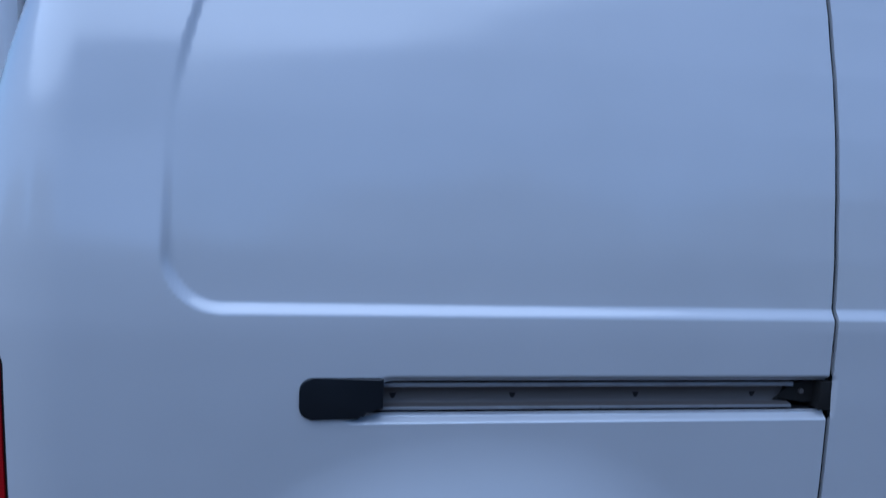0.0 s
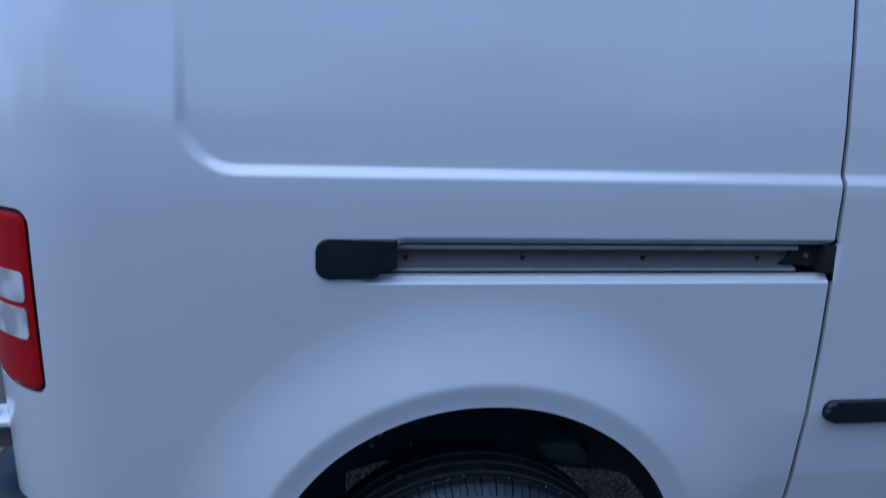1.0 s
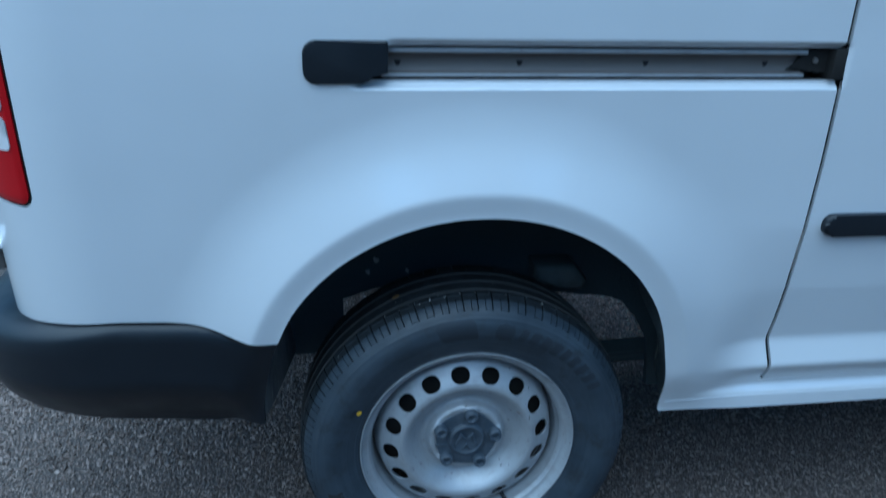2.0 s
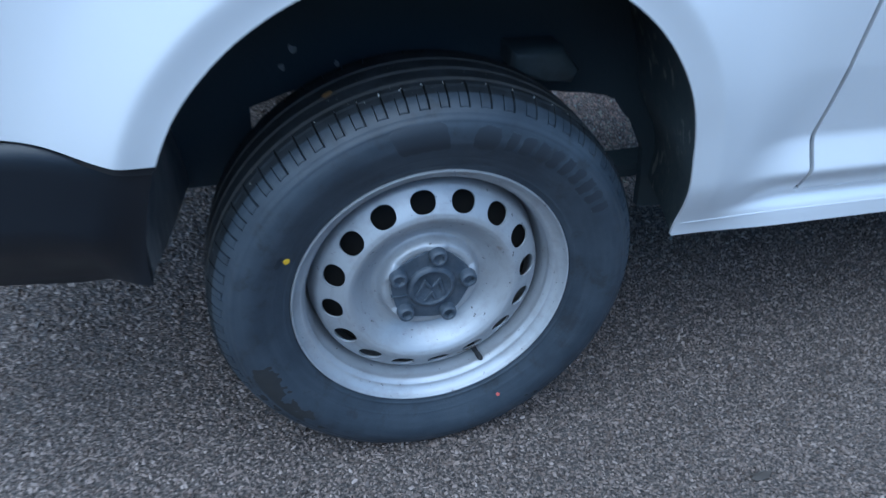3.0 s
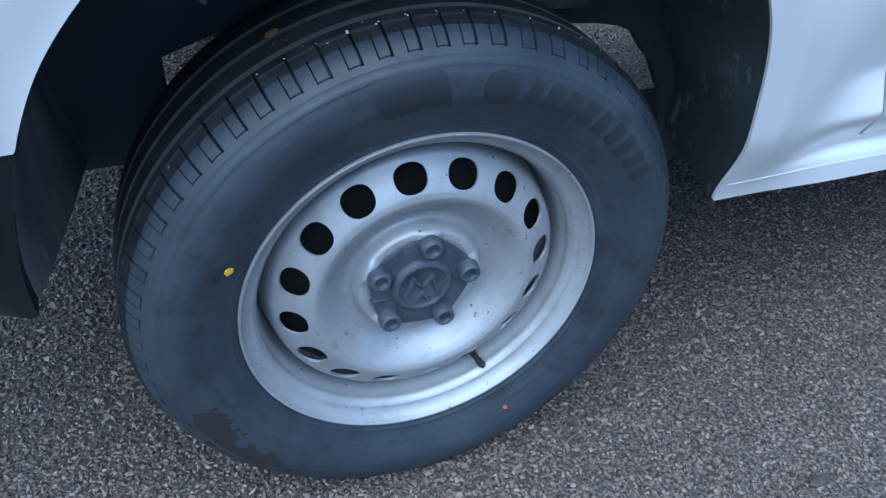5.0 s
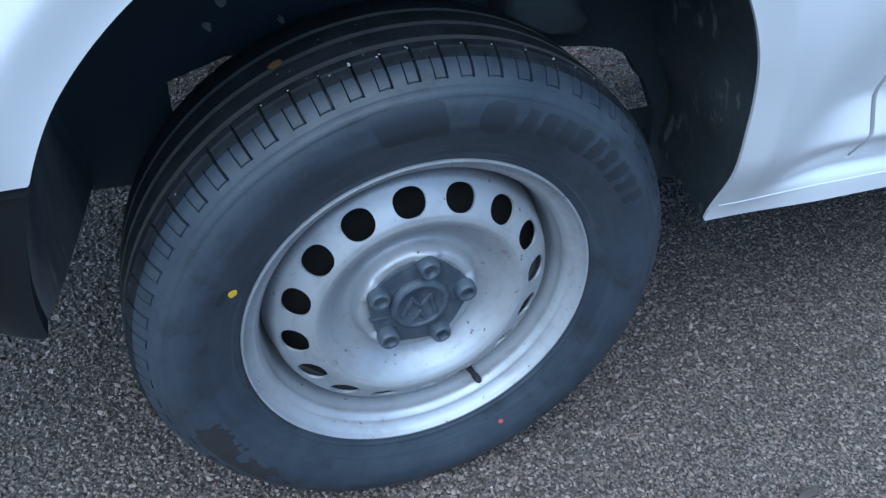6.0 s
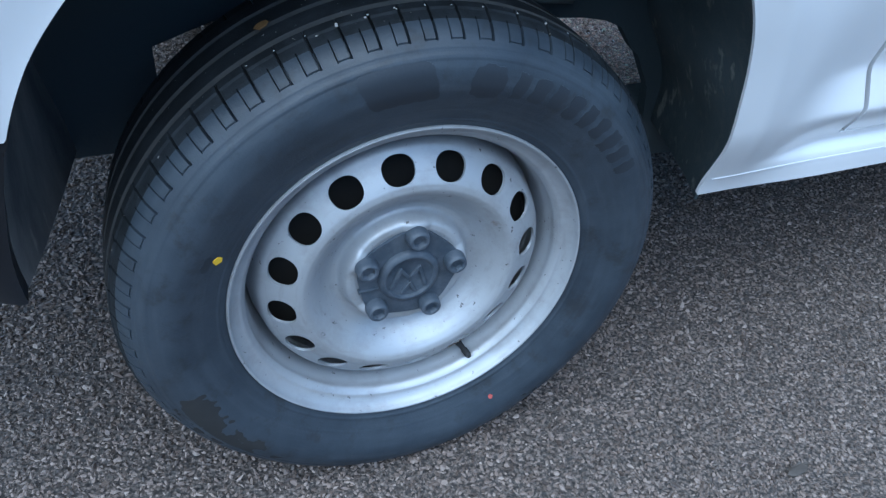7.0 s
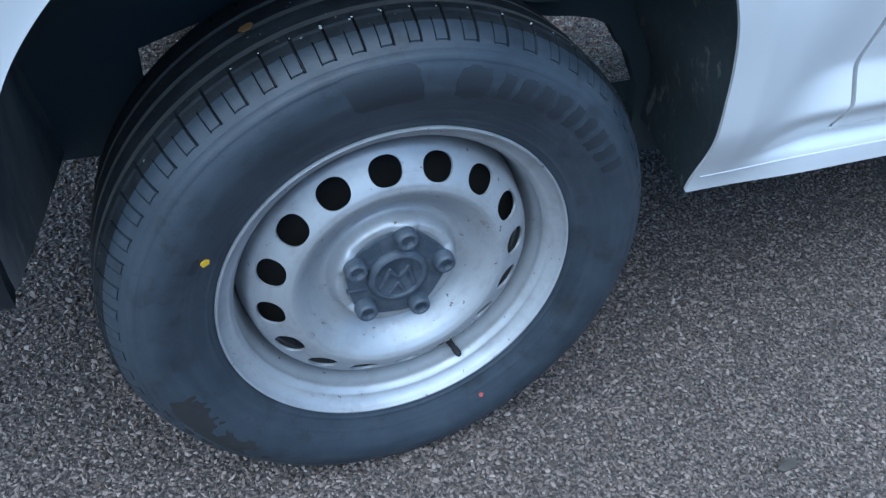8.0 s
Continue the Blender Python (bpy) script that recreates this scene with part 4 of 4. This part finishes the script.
def dot(name, place, radius, mat, label):
    bm = bmesh.new()
    a = math.degrees(math.atan2(place[0], place[2] - 0.303))
    r = math.hypot(place[0], place[2] - 0.303)
    p = on_sidewall(a, r)
    up = (on_sidewall(a, r + 0.004) - on_sidewall(a, r - 0.004)).normalized()
    along = Vector((math.cos(radians(a)), 0, -math.sin(radians(a))))
    out = along.cross(up)
    if out.y > 0:
        out = -out
    rng = random.Random(3)
    ring = []
    for i in range(14):
        t = TWO_PI * i / 14
        k = radius * rng.uniform(0.82, 1.1)
        ring.append(p + along * k * math.cos(t) + up * k * math.sin(t))
    top = [bm.verts.new(q + out * 0.0007) for q in ring]
    low = [bm.verts.new(q - out * 0.002) for q in ring]
    bm.faces.new(top)
    for i in range(14):
        bm.faces.new((top[i], low[i], low[(i + 1) % 14], top[(i + 1) % 14]))
    return part(name, bm, mat, wheel, label, smooth=False)


dot("yellow_dot", (-0.207, 0, 0.400), 0.0052, YELLOW, "yellow paint dot")
dot("red_dot", (0.111, 0, 0.090), 0.0033, REDDOT, "red paint dot")


def loose_pieces(data, least=60):
    """The separate pieces of a mesh, each as a mesh of its own; specks are left out."""
    owner = list(range(len(data.vertices)))

    def root(i):
        while owner[i] != i:
            owner[i] = owner[owner[i]]
            i = owner[i]
        return i

    for e in data.edges:
        a, b = root(e.vertices[0]), root(e.vertices[1])
        owner[a] = b
    groups = {}
    for p in data.polygons:
        groups.setdefault(root(p.vertices[0]), []).append(list(p.vertices))
    for faces in groups.values():
        used = sorted({i for f in faces for i in f})
        if len(used) >= least:
            place = {i: k for k, i in enumerate(used)}
            yield plain_mesh(data.name, [data.vertices[i].co[:] for i in used], [[place[i] for i in f] for f in faces])


def smear(a0, a1, r0, r1, seed, mat, ragged=0.45, lift=0.0003):
    """A ragged film of dried mud on the sidewall."""
    rng = np.random.default_rng(seed)
    waves = [(rng.uniform(90, 900), rng.uniform(0, TWO_PI), rng.uniform(0, TWO_PI)) for _ in range(14)]

    def keep(a, r):
        u = np.radians(a) * 0.265
        k = -outside_box(u, r, np.radians(a0) * 0.265 + 0.008, np.radians(a1) * 0.265 - 0.008, r0 + 0.006, r1 - 0.006, 0.010)
        for f, p, d in waves:
            k = k + ragged / f * np.sin(f * (u * np.cos(d) + r * np.sin(d)) + p)
        return np.minimum(k, np.minimum(np.minimum(a - a0, a1 - a) * 0.004, np.minimum(r - r0, r1 - r)))

    def surf(a, r):
        t = np.interp(r, tyre_profile(np.linspace(0, 10, 200)), np.linspace(0, 10, 200))
        return np.stack([r * np.sin(np.radians(a)), tyre_y(t) - lift, 0.303 + r * np.cos(np.radians(a))], -1)

    for piece in loose_pieces(sheet("mud_smear", a0, a1, r0, r1, 0.25, 0.0012, keep, surf, lift + 0.001, (0, 1, 0))):
        part("mud_smear", piece, mat, wheel, "dark film of dried mud")


smear(160, 186, 0.250, 0.299, 1, MUDFILM, 1.2)
smear(140, 160, 0.268, 0.297, 2, MUDFILM, 1.1)
smear(190, 222, 0.276, 0.299, 7, MUDFILM, 1.3)
smear(224, 242, 0.258, 0.299, 3, MUDFILM, 1.6)
smear(238, 256, 0.248, 0.294, 21, MUDFILM, 0.55)
smear(284.5, 296.5, 0.2335, 0.2445, 12, SMUDGE)


def rust_stain():
    """Brown rust that has run along the disc's edge beside the valve."""
    def keep(a, r):
        u = np.radians(a - 156) * 0.16
        k = 0.0022 - np.abs(r - 0.1585 + 0.22 * u) - 0.10 * np.abs(u)
        return k + 0.0011 * np.sin(900 * u + 3) * np.sin(1300 * r) + 0.0006 * np.sin(2300 * u + 900 * r)

    for piece in loose_pieces(sheet("rust_stain", 147, 166, 0.150, 0.1655, 0.2, 0.0005, keep, lambda a, r: disc_surface(a, r) + np.array([0, -0.0003, 0]), 0.001, (0, 1, 0)), 40):
        part("rust_stain", piece, RUST, wheel, "brown rust stain")


rust_stain()
part("label_patch", sidewall_patch("label_patch", -13.5, 1.5, 0.246, 0.285, 0.0004, -2, 30, 0.009), SMUDGE, wheel, "smooth dark patch on the sidewall")
part("label_patch", sidewall_patch("label_patch", 7.2, 15.0, 0.246, 0.281, 0.0004, 0.5, 20, 0.014), SMUDGE, wheel, "dark smudge on the sidewall")
for k, (a0, a1) in enumerate([(17, 20.2), (21.6, 25.4), (26.8, 30.2), (31.8, 35.6), (37.0, 40.4), (42.0, 45.4), (47.0, 50.6), (52.2, 55.4), (57.0, 60.0)]):
    part("sidewall_bar", sidewall_patch("sidewall_bar", a0, a1, 0.250 + 0.0012 * (k % 3), 0.278, 0.0004, 0.8, 10, 0.005), SMUDGE, wheel)


# grit caught at the ends of the tread's slots
rng = random.Random(12)
grit = bmesh.new()
bmesh.ops.create_icosphere(grit, subdivisions=1, radius=1)
for v in grit.verts:
    v.co *= rng.uniform(0.7, 1.25)
first = part("grit", grit, GRIT, wheel, "pale grit caught in the tread", smooth=False)
bits = [first]
for k in range(14):
    for n in range(rng.choice((1, 1, 2))):
        if len(bits) > 1 or k > 0:
            bits.append(new("grit", first.data))
            bits[-1].parent = wheel
        a = pitch_angle(k + 0.46 + rng.uniform(-0.15, 0.08))
        y = rng.choice((0.0235, 0.0242, 0.0258, 0.0205))
        r = 0.3185 - 0.9 * (y - 0.073) ** 2
        size = rng.uniform(0.0005, 0.0010)
        bits[-1].matrix_local = Matrix.Translation((r * math.sin(a), y, 0.303 + r * math.cos(a))) @ Matrix.Rotation(a, 4, "Y") @ Matrix.Diagonal((size * rng.uniform(1, 2.2), size, size, 1))

# dead leaf on the tread
def leaf():
    bm = bmesh.new()
    c = Vector((-0.134, 0.069, 0.303 + 0.2895))
    n = Vector((-0.42, 0, 0.91))
    u, w = Vector((0.91, 0, 0.42)), Vector((0, 1, 0))
    pts = [(-0.0075, 0), (-0.004, 0.0055), (0.002, 0.0065), (0.006, 0.004), (0.0075, -0.001), (0.004, -0.0055), (-0.003, -0.006)]
    top = [bm.verts.new(c + u * a + w * b + n * (0.002 + 12 * a * a)) for a, b in pts]
    low = [bm.verts.new(v.co - n * 0.0008) for v in top]
    bm.faces.new(top)
    bm.faces.new(low[::-1])
    for i in range(len(pts)):
        bm.faces.new((top[i], low[i], low[(i + 1) % len(pts)], top[(i + 1) % len(pts)]))
    return tagged(part("fallen_leaf", bm, LEAFMAT), "small brown fallen leaf stuck on the tyre tread", "leaf")


leaf()


def wet_leaf():
    bm = bmesh.new()
    rng = random.Random(8)
    ring = []
    for i in range(16):
        t = TWO_PI * i / 16
        k = rng.uniform(0.75, 1.15)
        ring.append((0.509 + 0.021 * k * math.cos(t), -0.205 + 0.009 * k * math.sin(t) + 0.1 * 0.021 * math.cos(t)))
    top = [bm.verts.new((x, y, 0.0052 + rng.uniform(-0.0008, 0.0012))) for x, y in ring]
    low = [bm.verts.new((v.co.x, v.co.y, 0.001)) for v in top]
    bm.faces.new(top)
    for i in range(16):
        bm.faces.new((top[i], low[i], low[(i + 1) % 16], top[(i + 1) % 16]))
    return tagged(part("wet_leaf", bm, WETLEAF, smooth=False), "dark sodden leaf lying flat on the asphalt", "leaf")


wet_leaf()

for x, y, turn in ((2.68, 0.0, 0), (0.0, 1.68, 180), (2.68, 1.68, 180)):
    other = copy_thing(wheel, pose(x, y, 0, 0, 0, turn))


def far_woods():
    """A belt of trees all round, far off: many leafy clumps with an uneven top."""
    rng = np.random.default_rng(11)
    ico = bmesh.new()
    bmesh.ops.create_icosphere(ico, subdivisions=1, radius=1)
    bv = np.array([v.co[:] for v in ico.verts])
    bf = np.array([[v.index for v in f.verts] for f in ico.faces])
    ico.free()
    n = 9000
    a = rng.uniform(0, TWO_PI, n)
    d = rng.uniform(46, 60, n)
    crest = 6.0 + 2.2 * np.sin(a * 5 + 1.0) + 1.6 * np.sin(a * 13 + 0.4) + 1.0 * np.sin(a * 31)
    behind = np.clip(-np.sin(a), 0, 1)
    crest = crest + np.sqrt(behind) * (8.5 + 3.0 * np.sin(a * 9 + 2.0) + 2.0 * np.sin(a * 23) + 1.2 * np.sin(a * 57))
    open_side = np.exp(-(((np.degrees(a) - 50) / 42) ** 4)) + np.exp(-(((np.degrees(a) - 150) / 25) ** 4))
    crest = crest * (1 - 0.6 * np.clip(open_side, 0, 1)) + 4.0 * np.exp(-(((np.degrees(a) - 113) / 9) ** 2))
    z = crest * rng.power(1.6, n)
    size = rng.uniform(0.5, 1.5, n)
    V = bv[None] * rng.uniform(0.6, 1.3, (n, len(bv), 1)) * size[:, None, None]
    V = V + np.stack([d * np.cos(a), d * np.sin(a), z], 1)[:, None]
    Fc = (bf[None] + (np.arange(n) * len(bv))[:, None, None]).reshape(-1, 3)
    data = bpy.data.meshes.new("far_woods")
    data.from_pydata(V.reshape(-1, 3).tolist(), [], Fc.tolist())
    return tagged(part("far_woods", data, FOLIAGE), "dark green belt of trees far round the place", "trees", kind="stuff")


far_woods()
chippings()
